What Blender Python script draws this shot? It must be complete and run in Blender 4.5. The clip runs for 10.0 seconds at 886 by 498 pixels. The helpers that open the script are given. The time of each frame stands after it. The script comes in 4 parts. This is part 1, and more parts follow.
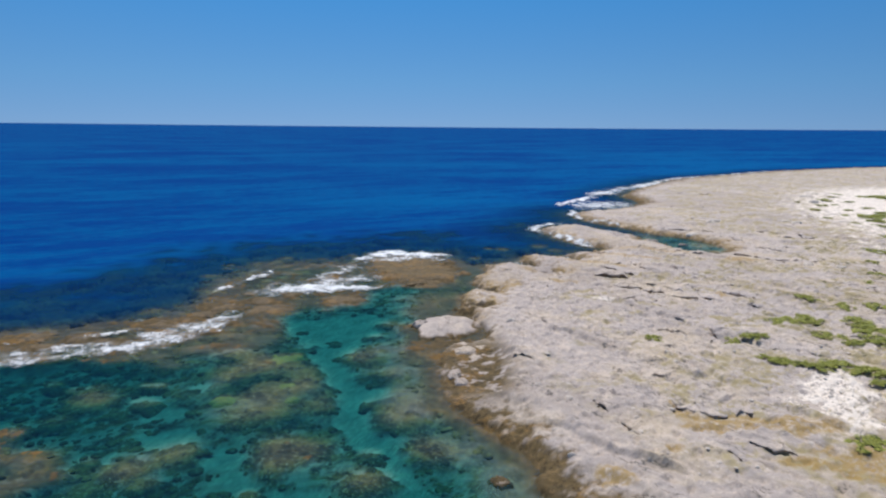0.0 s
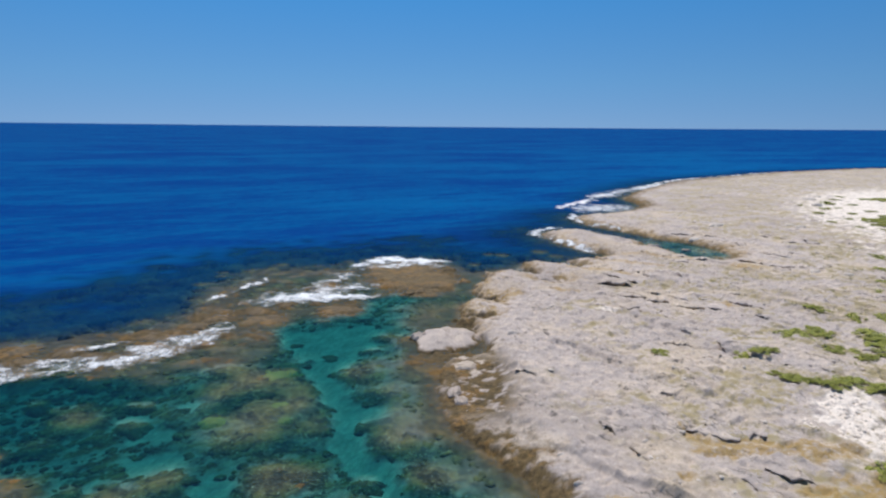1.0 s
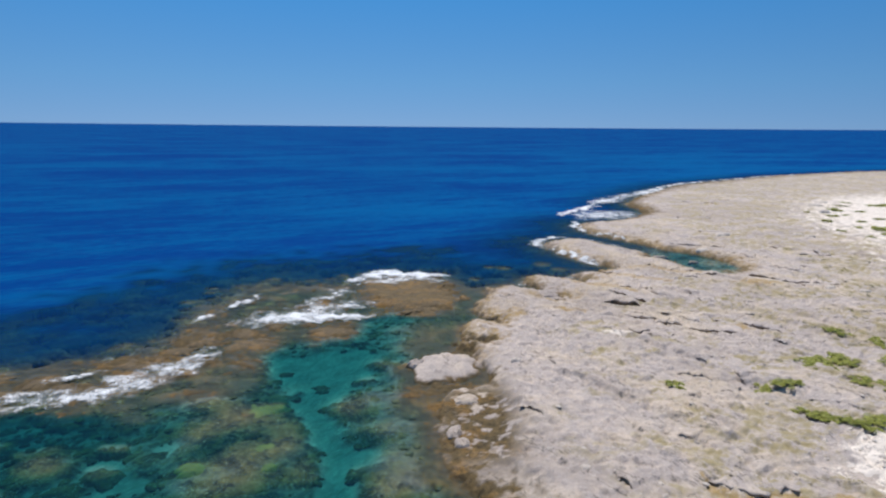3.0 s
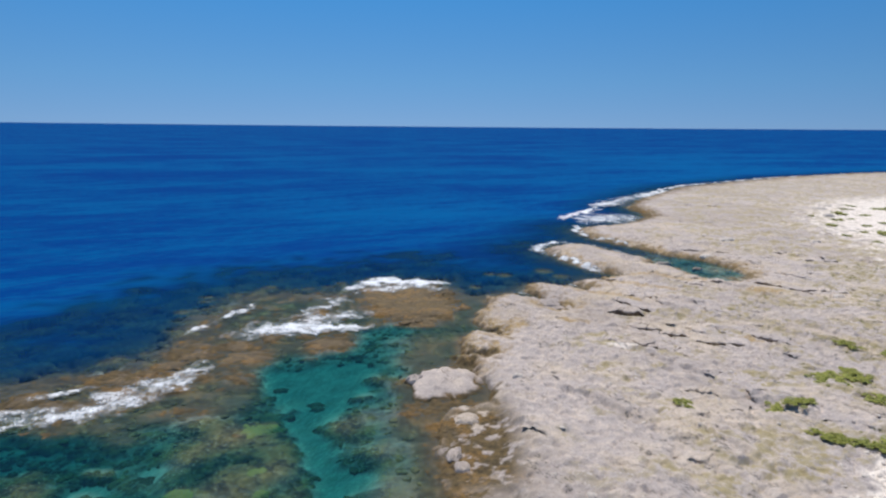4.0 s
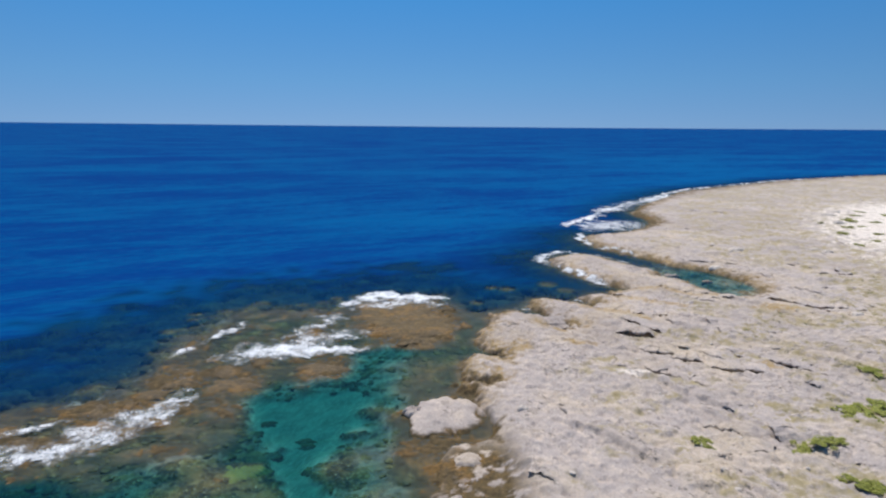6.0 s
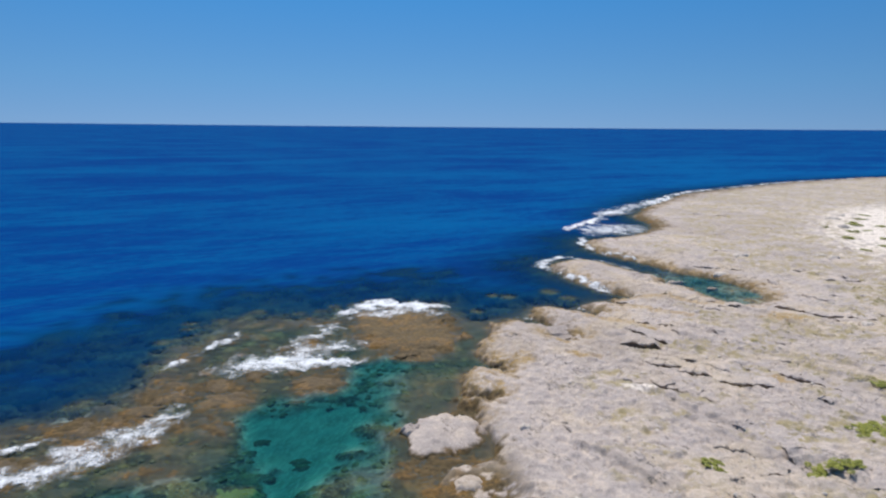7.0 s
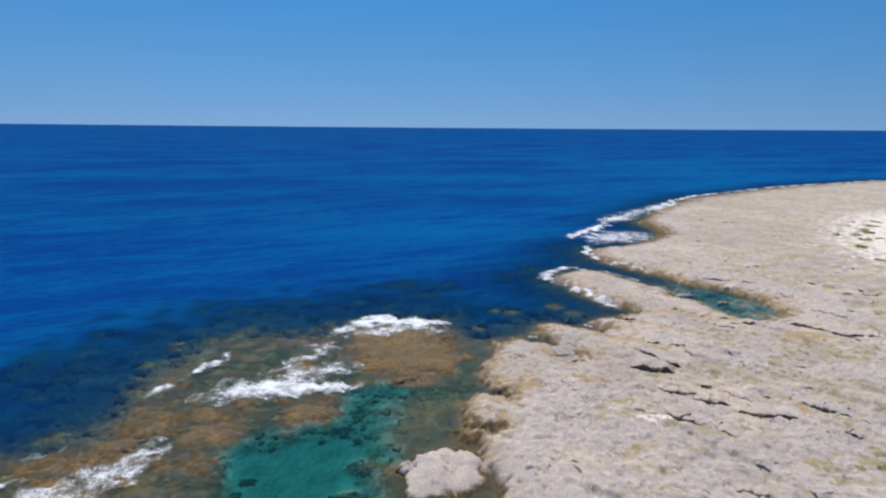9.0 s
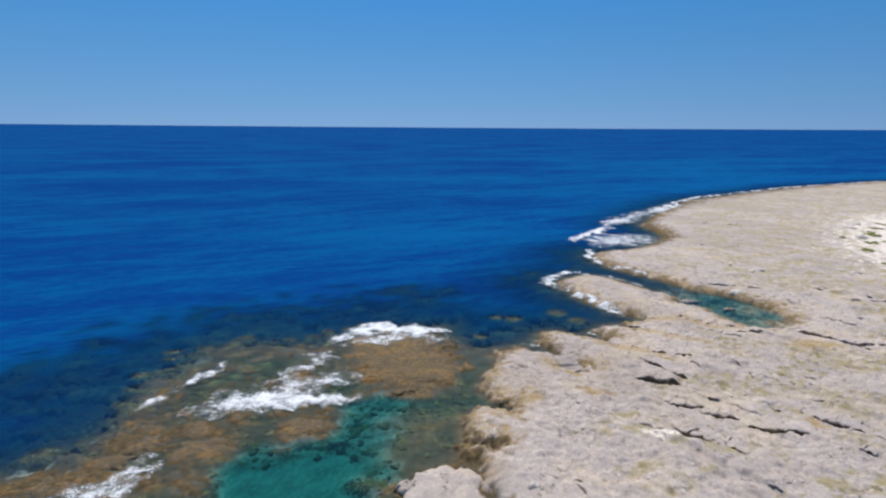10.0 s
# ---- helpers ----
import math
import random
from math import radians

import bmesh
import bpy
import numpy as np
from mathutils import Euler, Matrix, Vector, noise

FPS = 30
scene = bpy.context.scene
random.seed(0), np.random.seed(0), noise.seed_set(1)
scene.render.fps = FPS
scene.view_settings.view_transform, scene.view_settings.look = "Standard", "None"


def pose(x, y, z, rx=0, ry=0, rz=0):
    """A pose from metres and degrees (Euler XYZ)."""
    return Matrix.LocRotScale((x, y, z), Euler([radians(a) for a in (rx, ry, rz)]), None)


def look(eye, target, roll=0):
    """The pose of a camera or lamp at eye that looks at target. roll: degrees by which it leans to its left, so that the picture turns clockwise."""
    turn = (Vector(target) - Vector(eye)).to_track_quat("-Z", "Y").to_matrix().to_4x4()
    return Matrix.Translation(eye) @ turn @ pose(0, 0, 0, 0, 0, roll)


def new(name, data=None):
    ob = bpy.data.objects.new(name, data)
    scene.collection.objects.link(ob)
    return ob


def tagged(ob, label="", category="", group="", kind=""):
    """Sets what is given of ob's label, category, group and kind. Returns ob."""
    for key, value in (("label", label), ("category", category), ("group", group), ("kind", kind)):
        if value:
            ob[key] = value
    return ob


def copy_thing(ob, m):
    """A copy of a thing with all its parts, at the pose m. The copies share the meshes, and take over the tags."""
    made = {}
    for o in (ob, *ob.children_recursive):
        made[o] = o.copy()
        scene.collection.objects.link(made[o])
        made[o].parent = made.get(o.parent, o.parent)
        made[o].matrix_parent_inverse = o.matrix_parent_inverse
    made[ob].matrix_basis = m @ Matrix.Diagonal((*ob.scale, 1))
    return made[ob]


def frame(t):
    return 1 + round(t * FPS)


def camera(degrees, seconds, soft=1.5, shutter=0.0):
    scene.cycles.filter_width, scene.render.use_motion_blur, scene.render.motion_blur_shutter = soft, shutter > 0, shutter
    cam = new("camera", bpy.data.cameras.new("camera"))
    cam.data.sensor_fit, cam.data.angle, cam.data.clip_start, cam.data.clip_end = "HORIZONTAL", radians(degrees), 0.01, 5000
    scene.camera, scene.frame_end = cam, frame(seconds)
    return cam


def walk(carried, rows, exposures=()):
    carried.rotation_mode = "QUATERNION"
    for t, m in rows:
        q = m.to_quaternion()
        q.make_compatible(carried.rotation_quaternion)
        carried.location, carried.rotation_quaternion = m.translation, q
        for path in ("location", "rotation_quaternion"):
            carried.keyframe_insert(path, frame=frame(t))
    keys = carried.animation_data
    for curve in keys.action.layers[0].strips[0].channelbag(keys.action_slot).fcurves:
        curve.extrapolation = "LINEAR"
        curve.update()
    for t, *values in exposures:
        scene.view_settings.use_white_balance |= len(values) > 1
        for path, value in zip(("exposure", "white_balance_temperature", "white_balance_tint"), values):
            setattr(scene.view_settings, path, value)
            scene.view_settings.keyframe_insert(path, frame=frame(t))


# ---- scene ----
# ---------- camera and its way ----------
cam = camera(73.7, 10.0, 2.3)
PITCH, ROLL = -11.7, 0.5
PATH = [  # seconds, x, y, z, yaw, pitch offset, roll offset
    (0.0, 0.0, 0.0, 14.0, 0.14, 0.03, 0.0),
    (1.0, -0.04, 1.4, 14.44, 0.01, 0.0, 0.0),
    (2.0, -0.08, 2.79, 14.87, -0.09, 0.01, 0.0),
    (3.0, -0.07, 4.14, 15.33, -0.12, -0.01, 0.0),
    (4.0, -0.04, 5.47, 15.82, -0.12, -0.03, 0.0),
    (5.0, -0.02, 6.81, 16.24, -0.11, -0.06, 0.0),
    (6.0, 0.01, 8.15, 16.66, -0.07, -0.05, 0.0),
    (7.0, 0.04, 9.49, 17.06, -0.04, -0.02, 0.0),
    (8.0, 0.07, 10.82, 17.45, 0.01, 0.02, 0.0),
    (9.0, 0.12, 12.09, 17.79, 0.1, 0.04, -0.05),
    (10.0, 0.2, 13.3, 18.13, 0.22, 0.02, -0.1),
]
walk(cam, [(t, pose(x, y, z, 90 + PITCH + dp, 0, yaw) @ pose(0, 0, 0, 0, 0, ROLL + dr)) for t, x, y, z, yaw, dp, dr in PATH])

# ---------- sky and sun ----------
SUN_ELEVATION, SUN_AZIMUTH = 64.0, -12.0  # azimuth from straight ahead (+y), to the right
world = bpy.data.worlds.new("sky")
scene.world = world
world.use_nodes = True
wn, wl = world.node_tree.nodes, world.node_tree.links
wn.clear()
sky = wn.new("ShaderNodeTexSky")
sky.sky_type, sky.sun_disc = "NISHITA", False
sky.sun_elevation, sky.sun_rotation = radians(SUN_ELEVATION), radians(SUN_AZIMUTH)
sky.air_density, sky.dust_density, sky.ozone_density = 1.0, 0.2, 1.5
coord = wn.new("ShaderNodeTexCoord")
above = wn.new("ShaderNodeVectorMath")
above.operation, above.inputs[1].default_value = "MAXIMUM", (-1, -1, 0.0)
lift = wn.new("ShaderNodeVectorMath")  # clear, dry air: the pale band at the horizon stays thin
lift.operation, lift.inputs[1].default_value, lift.inputs[2].default_value = "MULTIPLY_ADD", (1, 1, 1.3), (0, 0, 0.2)
background, wout = wn.new("ShaderNodeBackground"), wn.new("ShaderNodeOutputWorld")
background.inputs[1].default_value = 0.102
wl.new(coord.outputs["Generated"], above.inputs[0])
wl.new(above.outputs[0], lift.inputs[0])
wl.new(lift.outputs[0], sky.inputs[0])
height = wn.new("ShaderNodeSeparateXYZ")
tint = wn.new("ShaderNodeValToRGB")  # clean sea air: deep blue soon above the haze
for at, colour in ((0.0, (0.61, 0.75, 0.88, 1)), (0.07, (0.50, 0.82, 0.98, 1)), (0.24, (0.24, 0.85, 1.2, 1)), (1.0, (0.5, 0.9, 1.15, 1))):
    stop = tint.color_ramp.elements[0] if at == 0 else tint.color_ramp.elements[-1] if at == 1 else tint.color_ramp.elements.new(at)
    stop.color = colour
tinted = wn.new("ShaderNodeMix")
tinted.data_type, tinted.blend_type, tinted.inputs[0].default_value = "RGBA", "MULTIPLY", 1.0
wl.new(above.outputs[0], height.inputs[0])
wl.new(height.outputs[2], tint.inputs[0])
wl.new(sky.outputs[0], tinted.inputs[6])
wl.new(tint.outputs[0], tinted.inputs[7])
wl.new(tinted.outputs[2], background.inputs[0])
wl.new(background.outputs[0], wout.inputs[0])

sun = new("sun", bpy.data.lights.new("sun", "SUN"))
sun.data.energy, sun.data.angle, sun.data.color = 4.4, radians(0.55), (1.0, 0.95, 0.89)
ce = math.cos(radians(SUN_ELEVATION))
TO_SUN = Vector((ce * math.sin(radians(SUN_AZIMUTH)), ce * math.cos(radians(SUN_AZIMUTH)), math.sin(radians(SUN_ELEVATION))))
sun.matrix_world = look(TO_SUN * 100, (0, 0, 0))
scene.view_settings.exposure = 0.0


# ---------- noise and plan arithmetic ----------
TURNS = np.arange(256) * (2 * np.pi / 256)
WAY_X, WAY_Y = np.cos(TURNS).astype(np.float32), np.sin(TURNS).astype(np.float32)


def grid_noise(x, y, seed):
    xf, yf = np.floor(x), np.floor(y)
    fx, fy = (x - xf).astype(np.float32), (y - yf).astype(np.float32)
    xi, yi = xf.astype(np.int64) * 374761393 + seed * 974711, yf.astype(np.int64) * 668265263
    ux, uy = fx * fx * fx * (fx * (fx * 6 - 15) + 10), fy * fy * fy * (fy * (fy * 6 - 15) + 10)

    def corner(dx, dy):
        n = (xi + dx * 374761393) + (yi + dy * 668265263)
        n = (n ^ (n >> 13)) * 1274126177 & 0x7FFFFFFF
        n = ((n ^ (n >> 16)) & 0xFFFF) >> 8
        return WAY_X[n] * (fx - dx) + WAY_Y[n] * (fy - dy)

    low, high = corner(0, 0), corner(0, 1)
    low += (corner(1, 0) - low) * ux
    high += (corner(1, 1) - high) * ux
    return 1.5 * (low + (high - low) * uy)


def fbm(x, y, octaves, seed, gain=0.5):
    total, size = 0.0, 1.0
    for n in range(octaves):
        total = total + size * grid_noise(x * 2.03**n, y * 2.03**n, seed + n)
        size *= gain
    return total


def step(a, b, v):
    t = np.clip((v - a) / (b - a), 0, 1)
    return t * t * (3 - 2 * t)


def to_line(px, py, line, closed=False):
    """Distance to a polyline."""
    best = np.full(px.shape, 1e12)
    pairs = list(zip(line, line[1:] + line[:1])) if closed else list(zip(line, line[1:]))
    for (ax, ay), (bx, by) in pairs:
        dx, dy = bx - ax, by - ay
        t = np.clip(((px - ax) * dx + (py - ay) * dy) / (dx * dx + dy * dy + 1e-9), 0, 1)
        best = np.minimum(best, (px - ax - t * dx) ** 2 + (py - ay - t * dy) ** 2)
    return np.sqrt(best)


def inside(px, py, line):
    odd = np.zeros(px.shape, bool)
    for (ax, ay), (bx, by) in zip(line, line[1:] + line[:1]):
        if ay != by:
            odd ^= ((ay > py) != (by > py)) & (px < (bx - ax) * (py - ay) / (by - ay) + ax)
    return odd


def depth_in(px, py, line):
    """Metres inside (+) or outside (-) of a closed outline; past 60 m outside of its box it says -60."""
    xs, ys = [p[0] for p in line], [p[1] for p in line]
    near = (px > min(xs) - 60) & (px < max(xs) + 60) & (py > min(ys) - 60) & (py < max(ys) + 60)
    out = np.full(px.shape, -60.0)
    far = to_line(px[near], py[near], line, True)
    out[near] = np.where(inside(px[near], py[near], line), far, -far)
    return out


def spaced(marks):
    """Coordinates from rows of (from, step there); the step changes evenly up to the next row."""
    out = [marks[0][0]]
    for (a, sa), (b, sb) in zip(marks, marks[1:]):
        while out[-1] < b:
            t = (out[-1] - a) / (b - a)
            out.append(out[-1] + sa * (sb / sa) ** max(t, 0.0))
    return np.array(out)


def between(gx, gy, g, x, y):
    """The values g of a grid at x, y, between its lines."""
    i, j = np.clip(np.searchsorted(gx, x) - 1, 0, len(gx) - 2), np.clip(np.searchsorted(gy, y) - 1, 0, len(gy) - 2)
    a, b = np.clip((x - gx[i]) / (gx[i + 1] - gx[i]), 0, 1), np.clip((y - gy[j]) / (gy[j + 1] - gy[j]), 0, 1)
    return (g[j, i] * (1 - a) + g[j, i + 1] * a) * (1 - b) + (g[j + 1, i] * (1 - a) + g[j + 1, i + 1] * a) * b


class Outline:
    """A closed outline, with the metres inside of it (+) or outside (-) tabled once."""

    def __init__(self, line):
        self.x = spaced([(-4700, 900), (-300, 30), (-60, 1.0), (-35, 0.3), (40, 0.3), (120, 1.5), (300, 20), (4700, 900)])
        self.y = spaced([(-950, 200), (-20, 3), (12, 0.5), (18, 0.25), (90, 0.3), (180, 1.2), (320, 12), (4750, 900)])
        gx, gy = [g.ravel() for g in np.meshgrid(self.x, self.y)]
        self.table = depth_in(gx, gy, line).reshape(len(self.y), len(self.x))

    def __call__(self, x, y):
        return between(self.x, self.y, self.table, x, y)


# ---------- the plan ----------
NEAR_SHORE = [(12, -20), (8, -2), (6.5, 10), (4.8, 19.9), (4.0, 21.3), (3.9, 22.7), (3.1, 24.3), (2.5, 25.3), (1.8, 26.3), (0.9, 27.0),
              (0.4, 28.1), (0.1, 31.0), (-0.1, 33.4), (-0.1, 35.2), (0.4, 36.6), (1.8, 36.7), (2.5, 37.0), (2.75, 38.0), (2.65, 39.6), (2.1, 41.6), (1.5, 43.0), (1.0, 44.3)]
BLOCKS = [(3.1, 43.9), (1.6, 44.7), (1.3, 46.1), (1.4, 47.9), (2.0, 49.1), (3.0, 49.3), (4.3, 48.4), (4.7, 49.6), (3.4, 50.4), (2.7, 52.1), (2.9, 54.1),
          (3.9, 56.2), (4.6, 58.9), (6.3, 60.2), (7.8, 59.2), (9.3, 58.3), (9.9, 55.6), (10.8, 55.2), (9.9, 57.8), (9.1, 60.3), (8.0, 61.6),
          (8.5, 63.6), (10.3, 64.1), (13.0, 62.7), (13.9, 61.5), (14.8, 62.0), (13.6, 64.2), (15.1, 65.9), (17.2, 65.0), (17.4, 66.6)]
CAPE = [(20.2, 68.4), (17.7, 69.4), (16.4, 71.3), (15.3, 73.4), (14.4, 76.0), (13.6, 79.2), (13.6, 81.6), (15.4, 83.8), (18.2, 84.8), (20.6, 83.2),
        (21.5, 81.0), (22.9, 78.9), (23.6, 77.6), (25.2, 75.8), (25.2, 74.2), (24.7, 72.8), (26.8, 71.6), (27.1, 69.3), (27.9, 67.0), (28.3, 65.6), (29.6, 65.0), (31.0, 65.4)]
HEADLAND = [(33.0, 67.2), (33.8, 70.3), (32.8, 73.7), (31.6, 76.2), (28.6, 78.2), (26.2, 83.4), (23.9, 86.3), (21.9, 89.6), (20.9, 93.2), (21.4, 96.6),
            (23.0, 98.8), (27.4, 100.4), (31.6, 103.5), (36.5, 109.9), (37.7, 116.0), (37.6, 124.6), (44.3, 137.0), (54.5, 152.6), (63.2, 164.2), (83.3, 180.1), (107.5, 197.4),
            (129.6, 210.0), (154.8, 222.2), (260, 262), (700, 330), (4000, 420), (4000, -900), (400, -700), (60, -120)]
COAST = NEAR_SHORE + BLOCKS + CAPE + HEADLAND
REEF_INNER = [(-60, 20), (-40, 27.5), (-26, 32.0), (-22, 33.3), (-17.7, 32.8), (-14.4, 36.2), (-11.3, 36.9), (-11.8, 40.4), (-11.7, 43.8), (-9.3, 45.0),
              (-7.1, 46.3), (-6.2, 50.0), (-3.5, 51.1), (-0.9, 51.3), (0.8, 53.0), (1.3, 57.2)]
REEF_OUTER = [(1.3, 62.3), (0.4, 65.6), (-4.3, 65.4), (-8.5, 62.1), (-12.6, 60.6), (-16.0, 61.0), (-19.4, 59.3), (-19.5, 55.7), (-20.5, 50.8),
              (-19.9, 46.9), (-21.3, 43.2), (-23.5, 41.2), (-30, 38.5), (-45, 34.0), (-62, 27.0)]
REEF = REEF_INNER + REEF_OUTER
OPEN_SEA = [(-4500, 5), (-62, 27.0)] + REEF_OUTER[::-1] + [
            (3.2, 60.0), (4.4, 60.6), (6.4, 61.4), (7.4, 62.6), (8.0, 64.6), (10.4, 65.2), (13.0, 64.2), (14.6, 67.0), (16.9, 67.3), (18.6, 68.4), (17.0, 69.3), (15.8, 71.2), (14.6, 73.4),
            (13.6, 76.0), (12.8, 79.2), (12.8, 82.0), (15.0, 84.8), (18.2, 86.0), (21.4, 84.4), (22.8, 81.2), (24.2, 79.4), (26.6, 77.8), (27.0, 79.0), (25.4, 82.8), (23.2, 85.9), (21.2, 89.3),
            (20.1, 93.2), (20.6, 97.4), (22.6, 99.9), (27.2, 101.4), (31.0, 104.4), (35.6, 110.4), (36.6, 116.2), (36.4, 125.2), (43.5, 138.0),
            (53.7, 153.8), (62.4, 165.4), (107, 199), (155, 224), (260, 264), (700, 332), (4500, 430), (4500, 4500), (-4500, 4500)]
POOL_SAND = [(-6.3, 33.4), (-5.4, 30.2), (-4.6, 27.6), (-3.9, 25.4), (-2.4, 23.6), (-1.2, 21.3), (-0.5, 17.5)]
SHOALS = [(-28, 51, 9, 8), (-35, 45, 9, 6), (-22, 58, 6, 6), (-3.0, 75.5, 6.0, 6.5), (-9, 69.5, 7, 5), (-16, 66, 7, 5), (5.5, 68.2, 2.4, 1.6), (11.4, 69.8, 2.2, 1.8)]
CANAL = [(26.6, 76.6), (27.8, 74.6), (29.6, 71.6), (30.8, 68.2)]
POOL_FLOOR = [(-12.2, 41.6), (-9.6, 43.1), (-4.9, 44.2), (-4.2, 41.8), (-4.4, 38.6), (-5.6, 36.4), (-5.9, 34.0), (-5.4, 32.0), (-6.6, 31.8), (-7.8, 35.0), (-9.6, 37.4), (-11.2, 39.5)]
CREST_FLATS = [(-8.7, 46.8, 2.6, 1.5, 0.1), (-13.0, 47.5, 0.9, 0.9, 0.12), (-10.5, 48.2, 0.5, 0.5, 0.14), (-13.6, 43.9, 2.3, 2.0, 0.08), (-14.9, 46.0, 1.4, 1.4, 0.12),
               (-17.7, 46.1, 1.4, 1.0, 0.06), (-17.3, 44.1, 1.7, 1.0, 0.1), (-20.4, 40.2, 2.3, 1.5, 0.05), (-18.3, 42.4, 1.6, 1.1, 0.08), (-18.7, 40.8, 0.6, 1.0, 0.14),
               (-13.1, 40.3, 1.8, 1.6, -0.05), (-16.3, 38.9, 0.9, 0.8, 0.14), (-14.6, 38.0, 2.0, 1.0, -0.04), (-9.2, 43.9, 0.7, 0.5, -0.05), (-17.3, 37.8, 0.7, 0.9, 0.15),
               (-12.4, 37.4, 1.9, 1.6, -0.08), (-15.9, 35.6, 1.9, 1.2, -0.03), (-19.3, 38.2, 1.5, 1.2, 0.06), (-22.2, 36.4, 1.8, 0.9, 0.05)]
OUTER_FLATS = [(-24.1, 37.0, 1.0, 1.4, 0.16), (-16.5, 33.0, 1.4, 0.9, -0.1), (-18.0, 34.4, 1.3, 0.9, -0.05), (-27.7, 37.0, 2.0, 1.5, 0.08), (-25.8, 35.4, 1.6, 0.8, 0.1),
               (-29.6, 34.6, 2.0, 1.0, 0.08), (-2.6, 51.5, 1.4, 0.6, 0.24), (1.9, 56.1, 0.6, 0.7, 0.1), (0.4, 60.4, 1.1, 0.6, 0.16), (-0.3, 53.6, 0.9, 0.7, 0.2), (-5.0, 54.2, 1.3, 0.9, 0.16),
               (-6.6, 55.6, 0.9, 0.6, 0.1), (-19.8, 24.8, 0.8, 0.8, -0.02), (-17.8, 22.6, 1.6, 1.2, -0.05), (-19.6, 22.6, 1.2, 1.0, -0.05), (-15.9, 21.5, 1.0, 0.7, -0.08),
               (-17.0, 20.6, 1.2, 0.8, -0.08)]
SHORE_FLATS = [(-0.8, 37.4, 1.8, 1.6, 0.1), (-1.8, 39.6, 1.3, 1.4, 0.06), (0.2, 39.9, 2.4, 2.6, 0.09), (0.4, 33.4, 1.2, 1.7, 0.08), (0.0, 30.6, 0.9, 1.4, 0.05), (1.6, 26.8, 1.0, 0.9, 0.03)]
CORAL_HEADS = [(-18.4, 28.5, 1.4, 1.2), (-11.5, 23.5, 1.1, 0.8), (-13.2, 21.9, 1.2, 1.0), (-8.8, 27.2, 1.3, 1.1), (-10.0, 26.3, 0.7, 0.7), (-6.8, 23.8, 1.6, 1.4), (-9.4, 30.1, 1.3, 1.1),
               (-5.0, 34.4, 1.1, 1.3), (-1.6, 27.4, 1.9, 1.3), (-0.5, 23.9, 1.0, 1.2), (-3.0, 21.5, 1.3, 0.8), (-7.2, 22.5, 0.6, 0.5), (-6.6, 28.1, 0.9, 0.9), (-9.9, 33.6, 1.2, 1.0),
               (-1.3, 36.0, 1.6, 1.6), (-3.9, 40.8, 0.8, 0.7), (-4.6, 38.3, 0.9, 0.4), (-4.2, 36.1, 1.1, 0.6), (-11.6, 32.4, 1.2, 0.9), (-12.8, 34.6, 1.3, 0.9), (-8.0, 32.4, 1.0, 0.9),
               (-2.6, 32.0, 1.0, 0.9)]
SAND_PATCHES = [(-4.0, 29.9, 1.4, 1.1), (-12.7, 25.2, 1.6, 1.0), (-9.5, 23.5, 1.1, 1.3), (-8.5, 21.9, 1.1, 0.9), (-14.2, 27.6, 1.2, 0.9), (-15.8, 29.2, 1.2, 0.9), (-5.9, 20.6, 1.3, 0.6),
                (-2.9, 24.6, 1.1, 0.8), (-11.0, 19.6, 1.6, 0.9), (-14.6, 23.0, 0.3, 1.3), (-13.4, 30.6, 0.9, 0.6)]
